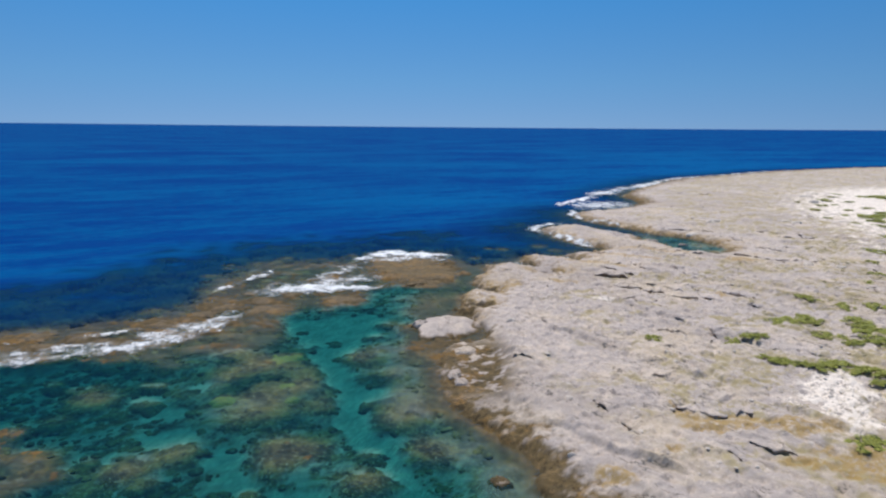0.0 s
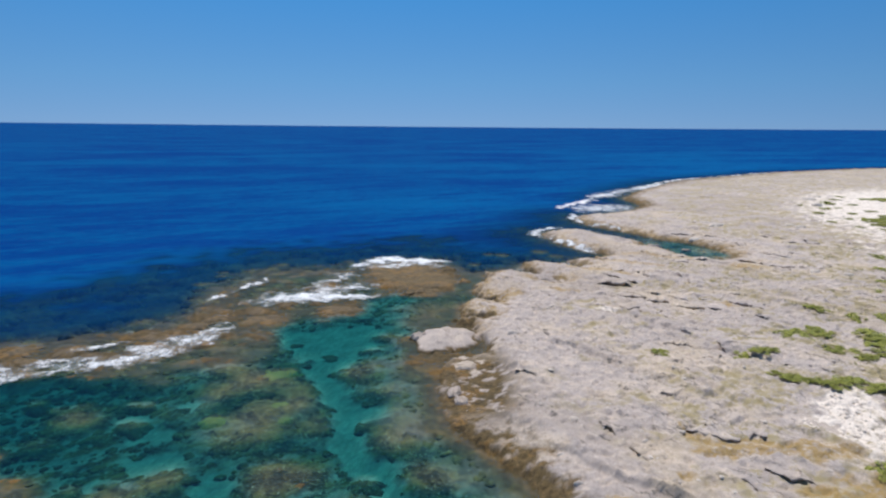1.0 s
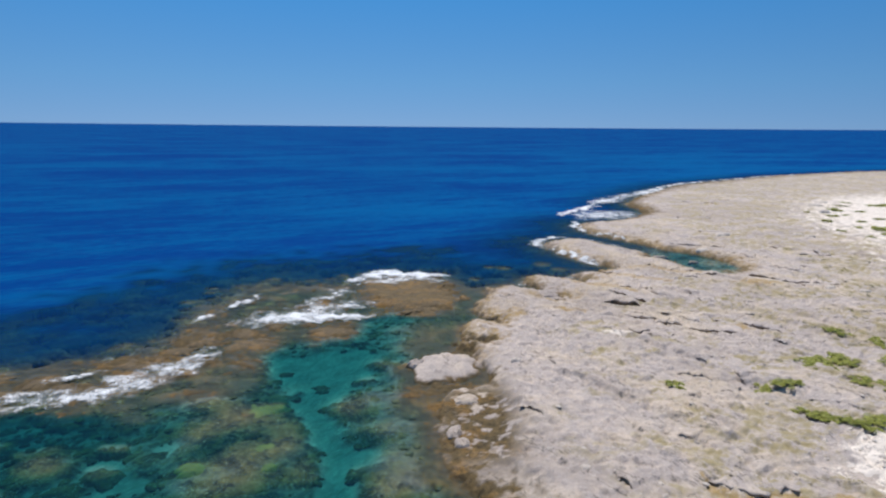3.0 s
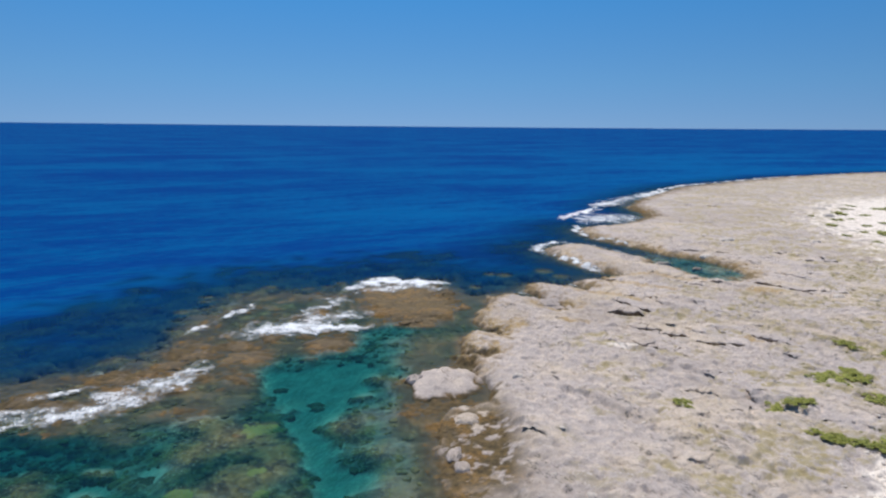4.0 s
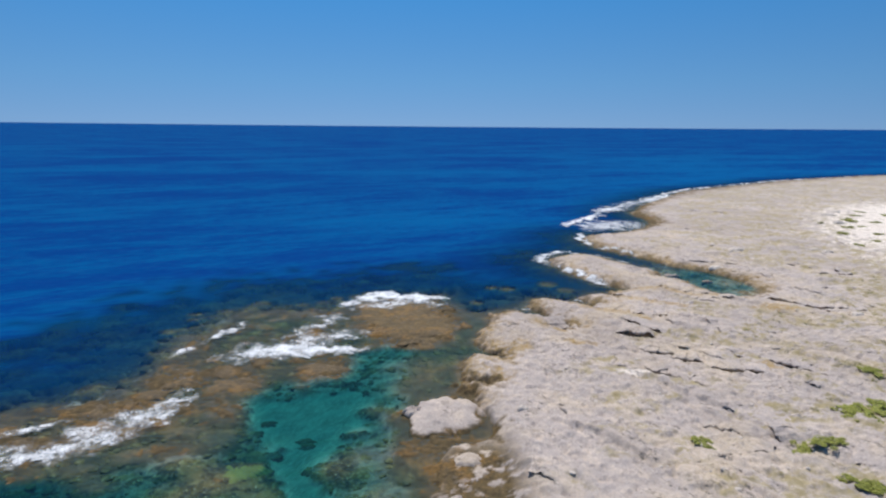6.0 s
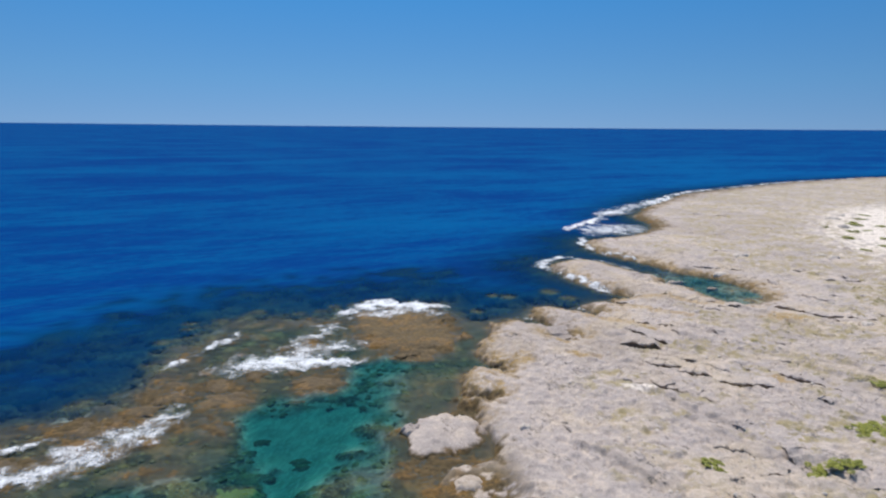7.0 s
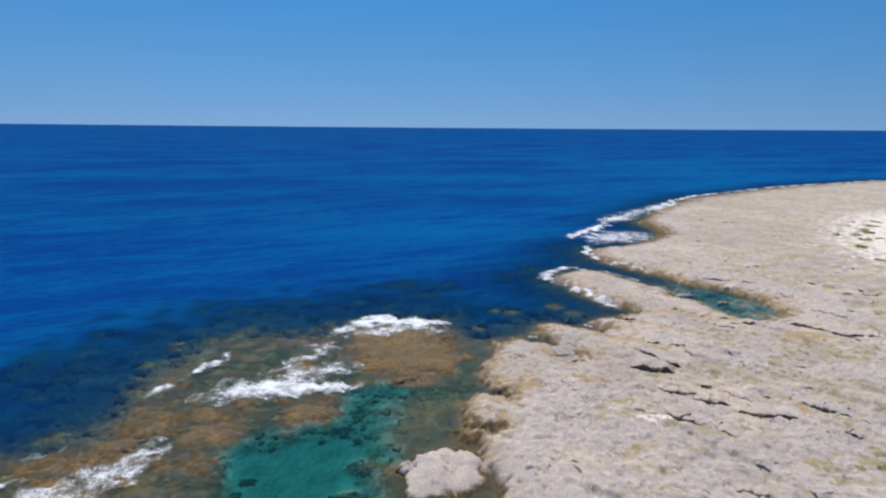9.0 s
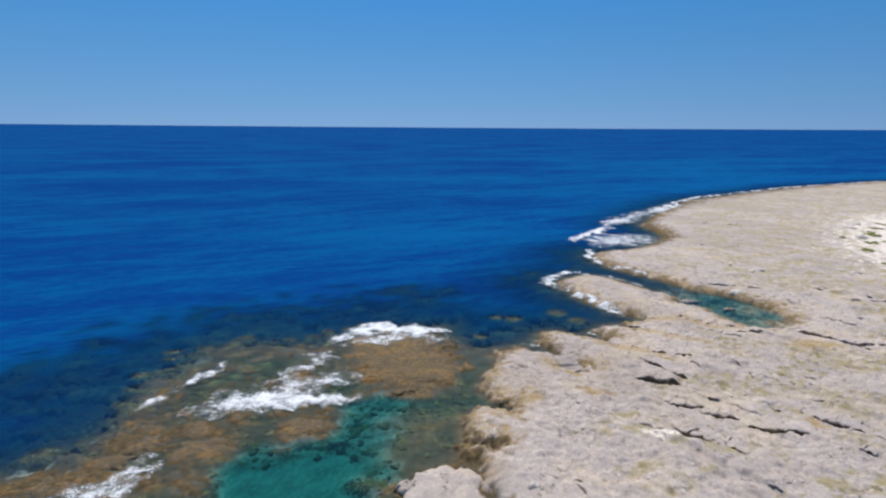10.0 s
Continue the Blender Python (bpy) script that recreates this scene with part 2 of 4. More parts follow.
CREVICES = [  # line, half width, depth
    ([(10.8, 46.3), (12.7, 45.2), (14.2, 45.3), (13.9, 43.9)], 0.15, 0.5),
    ([(14.8, 48.6), (15.5, 48.0), (16.4, 47.9)], 0.26, 0.8),
    ([(16.5, 47.1), (17.0, 46.7), (17.5, 46.6)], 0.26, 0.8),
    ([(14.0, 45.1), (14.2, 44.5), (15.0, 44.4)], 0.24, 0.7),
    ([(15.2, 43.9), (15.6, 43.2), (16.1, 42.8)], 0.24, 0.7),
    ([(15.9, 42.6), (16.3, 40.9), (16.1, 39.2), (17.3, 37.9), (17.2, 36.5), (17.6, 35.5)], 0.15, 0.4),
    ([(18.3, 45.3), (19.2, 45.0), (20.0, 45.2), (21.0, 44.8)], 0.24, 0.7),
    ([(22.7, 46.9), (23.3, 45.7), (24.2, 45.1)], 0.3, 0.9),
    ([(24.2, 45.1), (24.8, 44.2), (25.6, 42.6)], 0.16, 0.5),
    ([(31.6, 63.0), (32.3, 61.9), (33.1, 61.0), (34.0, 59.9), (34.3, 58.4)], 0.5, 1.0),
    ([(34.4, 59.9), (35.6, 59.6), (37.5, 58.6)], 0.3, 0.8),
    ([(9.1, 57.0), (9.6, 54.6), (10.6, 53.6)], 0.3, 0.5),
    ([(14.4, 52.2), (15.2, 51.7), (15.9, 51.6)], 0.25, 0.7),
    ([(15.8, 55.2), (16.5, 53.6), (17.1, 52.6)], 0.2, 0.6),
    ([(16.7, 57.8), (17.8, 57.2), (19.0, 56.8)], 0.28, 0.6),
    ([(11.2, 34.2), (12.4, 34.0), (14.2, 34.5), (16.4, 34.9), (17.4, 35.9)], 0.16, 0.4),
    ([(29.6, 80.0), (31.5, 78.8), (34.0, 77.6), (36.0, 77.0)], 0.3, 0.5),
    ([(17.2, 65.9), (18.2, 63.5), (20.4, 61.3), (22.1, 60.5)], 0.3, 0.45),
    ([(19.1, 67.9), (22.5, 66.8), (24.7, 64.0), (26.7, 63.7)], 0.3, 0.45),
    ([(13.3, 61.5), (14.5, 59.7), (17.1, 57.8)], 0.3, 0.45),
    ([(33.6, 74.8), (35.5, 73.9), (36.0, 71.2)], 0.3, 0.45),
    ([(36.0, 88.5), (38.0, 87.0), (39.5, 86.4)], 0.35, 0.5),
    ([(33.0, 104.0), (40.0, 101.0), (46.0, 99.5)], 0.4, 0.6),
    ([(46.0, 124.0), (54.0, 118.0), (60.0, 115.0)], 0.5, 0.6),
]
RUSTY = [c for c in CREVICES if 57 < c[0][-1][1] < 64 and c[1] == 0.3 and c[2] == 0.45]
LEDGE = [(10.9, 27.2), (11.4, 26.1), (12.0, 25.5), (13.0, 25.5), (13.9, 25.75), (14.8, 25.1)]
WHITE_SAND = [(17.0, 26.6), (18.6, 29.0), (20.0, 30.2), (21.9, 30.3), (21.6, 27.7), (20.2, 25.0), (18.6, 23.4), (17.9, 24.6)]
FAR_SAND = [(66.0, 112.0), (82.6, 132.0), (120, 145), (135, 120), (90, 90), (60, 62), (48.0, 60.0), (54.9, 79.7), (58.0, 97.0)]
OCHRE = [(6.7, 20.8, 0.9, 0.7), (9.8, 22.7, 0.4, 0.4), (10.4, 50.0, 1.0, 0.7), (3.9, 45.0, 0.4, 1.0), (16.8, 55.5, 0.8, 0.7), (30.2, 58.9, 2.0, 1.2),
         (12.6, 24.6, 1.9, 0.5), (16.2, 24.4, 1.6, 0.9), (17.4, 21.4, 2.2, 1.3), (14.6, 21.6, 0.9, 0.5), (9.7, 54.4, 0.6, 1.6), (5.6, 49.6, 1.2, 0.7), (22.2, 45.6, 0.8, 0.8)]


IN_COAST, IN_REEF, IN_SEA = Outline(COAST), Outline(REEF), Outline(OPEN_SEA)
IN_POOL, IN_WHITE, IN_FAR_SAND = Outline(POOL_FLOOR), Outline(WHITE_SAND), Outline(FAR_SAND)


def terrain(x, y):
    """Height of the ground at x, y, and how much of each cover lies there."""
    far = np.clip((y - 70) / 60, 0, 3)
    wob = 0.42 * (1 + 0.9 * far)
    wx = x + wob * fbm(x * 0.55, y * 0.55, 4, 11)
    wy = y + wob * fbm(x * 0.55, y * 0.55, 4, 23)
    d = IN_COAST(wx, wy) + 0.3 * fbm(x * 1.7, y * 1.7, 3, 29) * step(36, 42, y) + 0.16 * fbm(x * 3.1, y * 3.1, 3, 30, 0.6) * step(70, 60, y)
    reef = IN_REEF(x + 1.1 * fbm(x * 0.35, y * 0.35, 4, 31), y + 1.1 * fbm(x * 0.35, y * 0.35, 4, 37))
    sea = IN_SEA(wx, wy)
    u, v = 0.65 * x - 0.75 * y, 0.75 * x + 0.65 * y
    # limestone plates that dip inland and break off in ledges
    inland = step(0.2, 3.0, d)
    s = v / 3.4 + 0.95 * fbm(u * 0.07, v * 0.13, 3, 41, 0.45)
    s2 = v / 1.25 + 1.1 * fbm(u * 0.16, v * 0.3, 3, 47, 0.4)
    def plates(n, brink):
        f = n - np.floor(n)
        return np.where(f < brink, step(0, brink, f), (1 - f) / (1 - brink))

    def karst(scale, octaves, seed):
        return np.abs(fbm(x * scale, y * scale, octaves, seed, 0.5))

    ledge = 0.27 * plates(s, 0.12) * step(0.08, 0.5, fbm(u * 0.1, v * 0.22, 3, 53))
    ledge2 = 0.13 * plates(s2, 0.22) * step(0.0, 0.45, fbm(u * 0.21, v * 0.4, 3, 59))
    rough = 0.07 * fbm(x * 0.4, y * 0.4, 2, 61) + 0.09 * karst(0.42, 3, 62) + 0.14 * karst(0.95, 3, 67) + 0.11 * karst(2.3, 2, 69) - 0.11
    pits = -0.12 * step(0.3, 0.5, fbm(x * 1.5, y * 1.5, 3, 71))
    dd = np.maximum(d, 0)
    land = 0.1 + 0.62 * (1 - np.exp(-dd / (0.55 + 0.9 * step(40, 62, y) + 0.6 * step(34, 26, y)))) + 0.42 * (1 - np.exp(-dd / 12)) + inland * (ledge + ledge2 + pits) + rough * (0.35 + 0.65 * inland)
    flat = np.exp(-(((x - 1.8) / 2.2) ** 4) - ((y - 32.4) / 4.7) ** 4)
    land = land * (1 - 0.72 * flat)
    for line, width, down in CREVICES:
        xs, ys = [p[0] for p in line], [p[1] for p in line]
        near = (x > min(xs) - 2) & (x < max(xs) + 2) & (y > min(ys) - 2) & (y < max(ys) + 2)
        if near.any():
            nx, ny = x[near] - 0.3, y[near] - 0.26
            away = to_line(nx + 0.2 * fbm(x[near] * 0.9, y[near] * 0.9, 2, 73), ny + 0.2 * fbm(x[near] * 0.9, y[near] * 0.9, 2, 79), line)
            land[near] -= (down if width > 0.17 and down >= 0.5 and ys[0] < 70 else 0.05) * step(0.48 + 0.72 * width, 0.26, away)
    # a low step with a hollow in front of it
    away, front = np.full(x.shape, 99.0), np.zeros(x.shape, bool)
    near = (x > 8) & (x < 18) & (y > 22) & (y < 29)
    lx, ly = x[near] + 0.25 * fbm(x[near] * 1.5, y[near] * 1.5, 3, 85), y[near] + 0.2 * fbm(x[near] * 1.5, y[near] * 1.5, 3, 87)
    away[near] = to_line(lx, ly, LEDGE)
    front[near] = inside(lx, ly, LEDGE + [(15.5, 23.4), (11.0, 23.8)])
    land -= np.where(front, 0.1 * step(1.5, 0.3, away), 0)
    # beds under water
    o = np.maximum(-d, 0)
    lumps = fbm(x * 0.33, y * 0.33, 4, 89)
    knobs = fbm(x * 1.3, y * 1.3, 4, 97, 0.6)
    strip = to_line(x + 0.9 * fbm(x * 0.4, y * 0.4, 3, 101), y + 0.9 * fbm(x * 0.4, y * 0.4, 3, 103), POOL_SAND)
    upper = step(-0.3, 0.4, IN_POOL(x + 0.7 * fbm(x * 0.5, y * 0.5, 4, 105, 0.6), y + 0.7 * fbm(x * 0.5, y * 0.5, 4, 106, 0.6)))
    wx2, wy2 = x + 0.6 * fbm(x * 0.7, y * 0.7, 4, 107), y + 0.6 * fbm(x * 0.7, y * 0.7, 4, 108)
    patch = np.zeros(x.shape)
    for sx, sy, rx, ry in SAND_PATCHES:
        patch = np.maximum(patch, step(1.35, 0.6, np.hypot((wx2 - sx) / rx, (wy2 - sy) / ry)))
    sand = np.clip(step(1.15, 0.45, strip) + upper + 0.8 * patch, 0, 1)
    sand = sand * np.clip(step(2.0, 3.6, o) + step(28, 33, y), 0, 1)
    shelf = step(5.6, 2.2, o - np.interp(y, [20, 26, 32, 39, 50], [-2.4, -2.4, -1.9, 0.2, 0.8]) + 0.9 * fbm(x * 0.5, y * 0.5, 3, 109))
    garden = np.clip(1.3 * np.exp(-(((x + 9.8) / 4.6) ** 2) - ((y - 32.5) / 6.0) ** 2) + 0.8 * np.exp(-(((x + 2.5) / 3.0) ** 2) - ((y - 28) / 5.0) ** 2) + 0.8 * step(3.5, 1.5, o) * step(30, 26, y), 0, 1)
    pool = -0.37 - 0.16 * step(-13, -20, x) + (0.06 + 0.24 * garden) * np.clip(lumps + 0.45, 0, 1) + 0.06 * knobs + 0.05 * np.abs(fbm(x * 2.4, y * 2.4, 3, 98))
    pool = pool * (1 - sand) + sand * (-0.42 + 0.02 * knobs)
    pool = np.clip(pool, -0.75, -0.07)
    canal = step(3.9, 2.4, to_line(x, y, CANAL) + 0.5 * knobs)
    shelf = shelf * (1 - canal)
    sand = np.maximum(sand, 0.1 * canal)
    pool = pool * (1 - canal) + canal * (-0.24 + 0.16 * step(72, 66, y) + 0.25 * lumps + 0.14 * knobs)
    pool = pool * (1 - shelf) + shelf * (-0.05 - 0.08 * step(42, 50, y) + 0.06 * knobs + 0.1 * np.minimum(lumps, 0.2))
    sand = sand * (1 - shelf)
    out = np.maximum(sea, 0)
    rocks = step(0.05, 0.4, fbm(x * 0.16, y * 0.16, 4, 113)) * step(45, 12, out)
    outer = -0.4 - 0.16 * out - 0.022 * np.minimum(out, 40) ** 2 + (0.5 + 1.1 * rocks) * np.clip(lumps + 0.3 * knobs, -0.5, 0.8) * step(0, 5, out)
    outer = np.maximum(outer, -15)
    field = step(0.02, 0.2, fbm(x * 0.36, y * 0.42, 4, 151, 0.55)) * np.clip(step(22, 10, out) * step(-7, -13, x) + np.exp(-(((x + 4) / 9) ** 2) - ((y - 74) / 8) ** 2), 0, 1) * step(0.5, 2.5, out)
    outer = outer * (1 - field) + field * (-0.75 - 0.02 * out + 0.25 * knobs)
    for sx, sy, rx, ry in SHOALS:
        bank = np.exp(-((((x - sx) / rx) ** 2 + ((y - sy) / ry) ** 2) * 1.2 + 1.1 * lumps + 0.5 * knobs) ** 2)
        outer = np.maximum(outer, -0.8 + 0.2 * knobs + 0.1 * lumps - 0.15 - 9 * (1 - step(0.1, 0.75, bank)))
    outer = np.minimum(outer, -0.3 + 0.1 * knobs)
    bed = np.where(sea > 0, outer, pool)
    inner_side = step(16, 2, to_line(x, y, REEF_INNER))
    crest = -0.19 + 0.06 * inner_side + 0.12 * lumps + 0.05 * knobs + 0.2 * np.abs(fbm(x * 0.7, y * 0.7, 4, 99))
    platform = np.exp(-((np.hypot((x + 2.9 + 0.32 * (y - 57)) / 4.0, (y - 57.5) / 6.0) + 0.5 * lumps + 0.25 * knobs) ** 6))
    crest = crest * (1 - platform) + platform * (0.15 + 0.025 * knobs + 0.08 * lumps)
    on_reef = step(-0.7, 0.4, reef)
    bed = bed * (1 - on_reef) + on_reef * crest
    # flats of the crest and coral heads, ragged and knobbly
    head = np.zeros(x.shape)
    for n, (mx, my, rx, ry, top) in enumerate(CREST_FLATS + OUTER_FLATS + SHORE_FLATS + [(*c, -0.13) for c in CORAL_HEADS]):
        near = np.nonzero((np.abs(x - mx) < 2 * rx + 1.5) & (np.abs(y - my) < 2 * ry + 1.5))[0]
        if len(near):
            ax, ay = x[near], y[near]
            gap = np.hypot((ax - mx + 0.55 * fbm(ax * 0.9, ay * 0.9, 4, 143, 0.6)) / rx, (ay - my + 0.55 * fbm(ax * 0.9, ay * 0.9, 4, 147, 0.6)) / ry)
            rise = step(1.25, 0.9, gap + 0.12 * knobs[near])
            bed[near] = np.maximum(bed[near], bed[near] * (1 - rise) + rise * (0.7 * top - 0.02 + 0.1 * knobs[near] + 0.1 * lumps[near] - 0.05 * gap**2))
            if n < len(CREST_FLATS + OUTER_FLATS + SHORE_FLATS):
                on_reef[near] = np.maximum(on_reef[near], rise)
            else:
                head[near] = np.maximum(head[near], rise)
    sand = sand * (1 - head)
    dry = step(-0.14, 0.14, d)
    h = bed * (1 - dry) + land * dry
    # covers
    tide = step(-0.35, 0.25, fbm(x * 0.28, y * 0.28, 3, 121) + step(30, 24, y) + 0.5 * step(50, 62, y)) * step(1.6, 0.1, (d + 1.1 * knobs - 0.45 * step(42, 30, y) - 0.15 * step(27, 22, y)) / (1 + 1.6 * step(75, 110, y) + 4.0 * step(120, 180, y))) * (1 - 0.25 * step(42, 48, y) * step(110, 90, y)) * step(0.85, 0.4, land + 0.2 * knobs - 0.35 * step(60, 100, y) - 0.25 * step(120, 170, y))
    brown = np.clip(dry * np.maximum(tide, 1.2 * flat * step(-0.45, 0.1, knobs + 0.2)) + (1 - dry) * np.maximum(np.maximum(on_reef, 1.2 * shelf), np.maximum(canal, 1.0 * (sea > 0))), 0, 1)
    sand = np.maximum(sand, 0.42 * (1 - head) * (1 - garden) * step(-0.35, 0.3, fbm(x * 0.9, y * 0.9, 4, 119, 0.65)) * (1 - shelf))
    sand = np.maximum(sand, 0.06 * shelf * step(0.0, 0.3, fbm(x * 0.8, y * 0.8, 4, 139, 0.65)) * step(40, 48, y))
    sand = sand * (1 - on_reef) * (1 - dry) * (sea <= 0)
    coral = (1 - dry) * (1 - sand) * (1 - np.clip(on_reef, 0, 1)) * (1 - 0.6 * shelf * step(-0.1, 0.25, fbm(x * 0.6, y * 0.6, 4, 141, 0.6)) - 0.2 * shelf) * (1 - 0.7 * shelf) * (1 - 0.9 * canal) * np.where(sea > 0, 0.25, 1.0)
    soil = dry * step(-0.08, 0.42, fbm(x * 0.22, y * 0.3, 4, 127, 0.6) + 0.35 * step(8, 26, x + 0.25 * (34 - y)) - 0.1 + 0.06 * step(60, 85, y) + 0.14 * step(38, 32, y) * step(7, 11, x)) * step(3, 8, d)
    soil = np.maximum(soil, dry * step(1.2, 0.5, np.hypot((x - 18.2) / 3.4, (y - 22.0) / 2.6) + 0.3 * knobs))
    mess = 0.8 * fbm(x * 0.8, y * 0.8, 4, 131, 0.6)
    white = step(-0.25, 0.35, IN_WHITE(x, y) + mess)
    white = np.maximum(white, step(-2, 6, IN_FAR_SAND(x, y) + 9 * mess))
    white = np.maximum(white, step(1.2, 0.7, np.hypot((x - 12.8) / 1.3, (y - 44.6) / 0.6) + 0.3 * knobs))
    ochre = np.zeros(x.shape)
    for ox, oy, rx, ry in OCHRE:
        ochre = np.maximum(ochre, step(1.15, 0.75, np.sqrt(((x - ox) / rx) ** 2 + ((y - oy) / ry) ** 2) + 0.5 * mess))
    rim = step(2.6, 0.3, d + 0.9 * knobs + 0.5 * lumps) * step(38, 45, y) * step(-0.5, 0.2, fbm(x * 0.25, y * 0.25, 3, 137) + 0.2)
    for line, width, down in RUSTY:
        rim = np.maximum(rim, 0.8 * step(1.1, 0.2, to_line(x, y + 0.5, line) + 0.5 * mess))
    ochre = np.maximum(ochre, rim)
    ochre = np.maximum(ochre, np.where(front, step(1.1, 0.4, away), 0)) * dry
    ochre = np.maximum(ochre, platform * (1 - dry))
    brown = brown * (1 - 0.12 * platform * (1 - dry))
    return dict(h=h, d=d, reef=reef, sea=sea, brown=brown, sand=sand, coral=coral, soil=soil, white=white * dry, ochre=ochre, on_reef=on_reef * (1 - dry))


# ---------- materials ----------
class Shader:
    """Short ways to wire a node material."""

    def __init__(self, name, roughness=0.8, specular=0.3):
        self.mat = bpy.data.materials.new(name)
        self.mat.use_nodes = True
        self.nodes, self.links = self.mat.node_tree.nodes, self.mat.node_tree.links
        self.nodes.clear()
        self.out = self.nodes.new("ShaderNodeOutputMaterial")
        self.bsdf = self.nodes.new("ShaderNodeBsdfPrincipled")
        self.bsdf.inputs["Roughness"].default_value = roughness
        self.bsdf.inputs["Specular IOR Level"].default_value = specular
        self.links.new(self.bsdf.outputs[0], self.out.inputs[0])
        self.place = self.nodes.new("ShaderNodeNewGeometry").outputs["Position"]

    def put(self, value, socket):
        if isinstance(value, (int, float)):
            socket.default_value = value
        elif isinstance(value, tuple):
            socket.default_value = (*value, 1.0)[: len(socket.default_value)]
        else:
            self.links.new(value, socket)

    def noise(self, scale, detail=4, rough=0.6, stretch=None, turn=0.0):
        node = self.nodes.new("ShaderNodeTexNoise")
        node.inputs["Scale"].default_value, node.inputs["Detail"].default_value, node.inputs["Roughness"].default_value = scale, detail, rough
        where = self.place
        if stretch:
            m = self.nodes.new("ShaderNodeMapping")
            m.vector_type = "TEXTURE"
            m.inputs["Scale"].default_value, m.inputs["Rotation"].default_value = tuple(1 / v for v in stretch), (0, 0, radians(turn))
            self.links.new(where, m.inputs[0])
            where = m.outputs[0]
        self.links.new(where, node.inputs["Vector"])
        return node.outputs["Fac"]

    def cells(self, scale):
        node = self.nodes.new("ShaderNodeTexVoronoi")
        node.inputs["Scale"].default_value = scale
        self.links.new(self.place, node.inputs["Vector"])
        return node.outputs["Distance"]

    def band(self, value, low, high):
        node = self.nodes.new("ShaderNodeMapRange")
        node.interpolation_type = "SMOOTHSTEP"
        node.inputs[1].default_value, node.inputs[2].default_value = low, high
        self.links.new(value, node.inputs[0])
        return node.outputs[0]

    def math(self, op, a, b=0.0):
        node = self.nodes.new("ShaderNodeMath")
        node.operation = op
        self.put(a, node.inputs[0])
        self.put(b, node.inputs[1])
        return node.outputs[0]

    def mix(self, fac, a, b):
        node = self.nodes.new("ShaderNodeMix")
        node.data_type = "RGBA"
        self.put(fac, node.inputs[0])
        self.put(a, node.inputs[6])
        self.put(b, node.inputs[7])
        return node.outputs[2]

    def layer(self, name):
        node = self.nodes.new("ShaderNodeAttribute")
        node.attribute_name = name
        return node

    def colour(self, value):
        self.put(value, self.bsdf.inputs["Base Color"])

    def bump(self, height, strength=0.5, distance=0.05):
        node = self.nodes.new("ShaderNodeBump")
        node.inputs["Strength"].default_value, node.inputs["Distance"].default_value = strength, distance
        self.put(height, node.inputs["Height"])
        self.links.new(node.outputs[0], self.bsdf.inputs["Normal"])


def limestone_colour(sh):
    big, mid, fine = sh.noise(0.22, 6, 0.6), sh.noise(1.3, 8, 0.72), sh.noise(7.0, 6, 0.75)
    c = sh.mix(sh.band(big, 0.47, 0.64), (0.455, 0.388, 0.352), (0.51, 0.415, 0.318))
    c = sh.mix(sh.math("MULTIPLY", sh.band(mid, 0.51, 0.6), 0.65), c, (0.635, 0.53, 0.44))
    c = sh.mix(sh.math("MULTIPLY", sh.band(mid, 0.46, 0.36), 0.5), c, (0.32, 0.292, 0.285))
    c = sh.mix(sh.math("MULTIPLY", sh.band(fine, 0.56, 0.64), 0.6), c, (0.70, 0.62, 0.525))
    c = sh.mix(sh.math("MULTIPLY", sh.band(fine, 0.44, 0.35), 0.65), c, (0.20, 0.18, 0.17))
    wide = sh.noise(0.05, 5, 0.65, (1.4, 0.6, 1), 25)
    c = sh.mix(sh.math("MULTIPLY", sh.band(wide, 0.45, 0.62), 0.45), c, (0.34, 0.288, 0.255))
    drift = sh.noise(0.12, 6, 0.7, (1.5, 0.5, 1), 25)
    c = sh.mix(sh.math("MULTIPLY", sh.band(drift, 0.5, 0.64), 0.32), c, (0.31, 0.245, 0.18))
    # joints and pitted seams along the beds
    seam = sh.noise(0.55, 5, 0.62, (0.45, 1.5, 1), -49)
    thin = sh.band(sh.math("ABSOLUTE", sh.math("SUBTRACT", seam, 0.5)), 0.014, 0.003)
    gaps = sh.band(sh.noise(0.5, 3), 0.48, 0.6)
    return sh.mix(sh.math("MULTIPLY", sh.math("MULTIPLY", thin, gaps), 0.8), c, (0.10, 0.09, 0.08)), mid, fine


def height_of(sh):
    split = sh.nodes.new("ShaderNodeSeparateXYZ")
    sh.links.new(sh.place, split.inputs[0])
    return split.outputs[2]


def brown_colour(sh):
    """Brown algae: orange where the rock stands driest, dark olive below."""
    mid, fine, grain = sh.noise(0.8, 6, 0.65), sh.noise(3.6, 6, 0.7), sh.noise(12.0, 5, 0.75)
    level = sh.math("ADD", height_of(sh), sh.math("MULTIPLY", sh.math("SUBTRACT", mid, 0.5), 1.4))
    c = sh.mix(sh.band(level, -0.3, 0.4), (0.06, 0.047, 0.025), (0.125, 0.086, 0.038))
    rust = sh.noise(0.45, 5, 0.68)
    c = sh.mix(sh.math("MULTIPLY", sh.band(rust, 0.5, 0.62), 0.7), c, (0.205, 0.113, 0.032))
    c = sh.mix(sh.math("MULTIPLY", sh.band(mid, 0.5, 0.38), 0.55), c, (0.075, 0.057, 0.03))
    c = sh.mix(sh.math("MULTIPLY", sh.band(fine, 0.54, 0.66), 0.4), c, (0.27, 0.175, 0.085))
    c = sh.mix(sh.math("MULTIPLY", sh.band(fine, 0.5, 0.38), 0.75), c, (0.05, 0.034, 0.018))
    return sh.mix(sh.math("MULTIPLY", sh.band(grain, 0.48, 0.36), 0.18), c, (0.025, 0.022, 0.016))


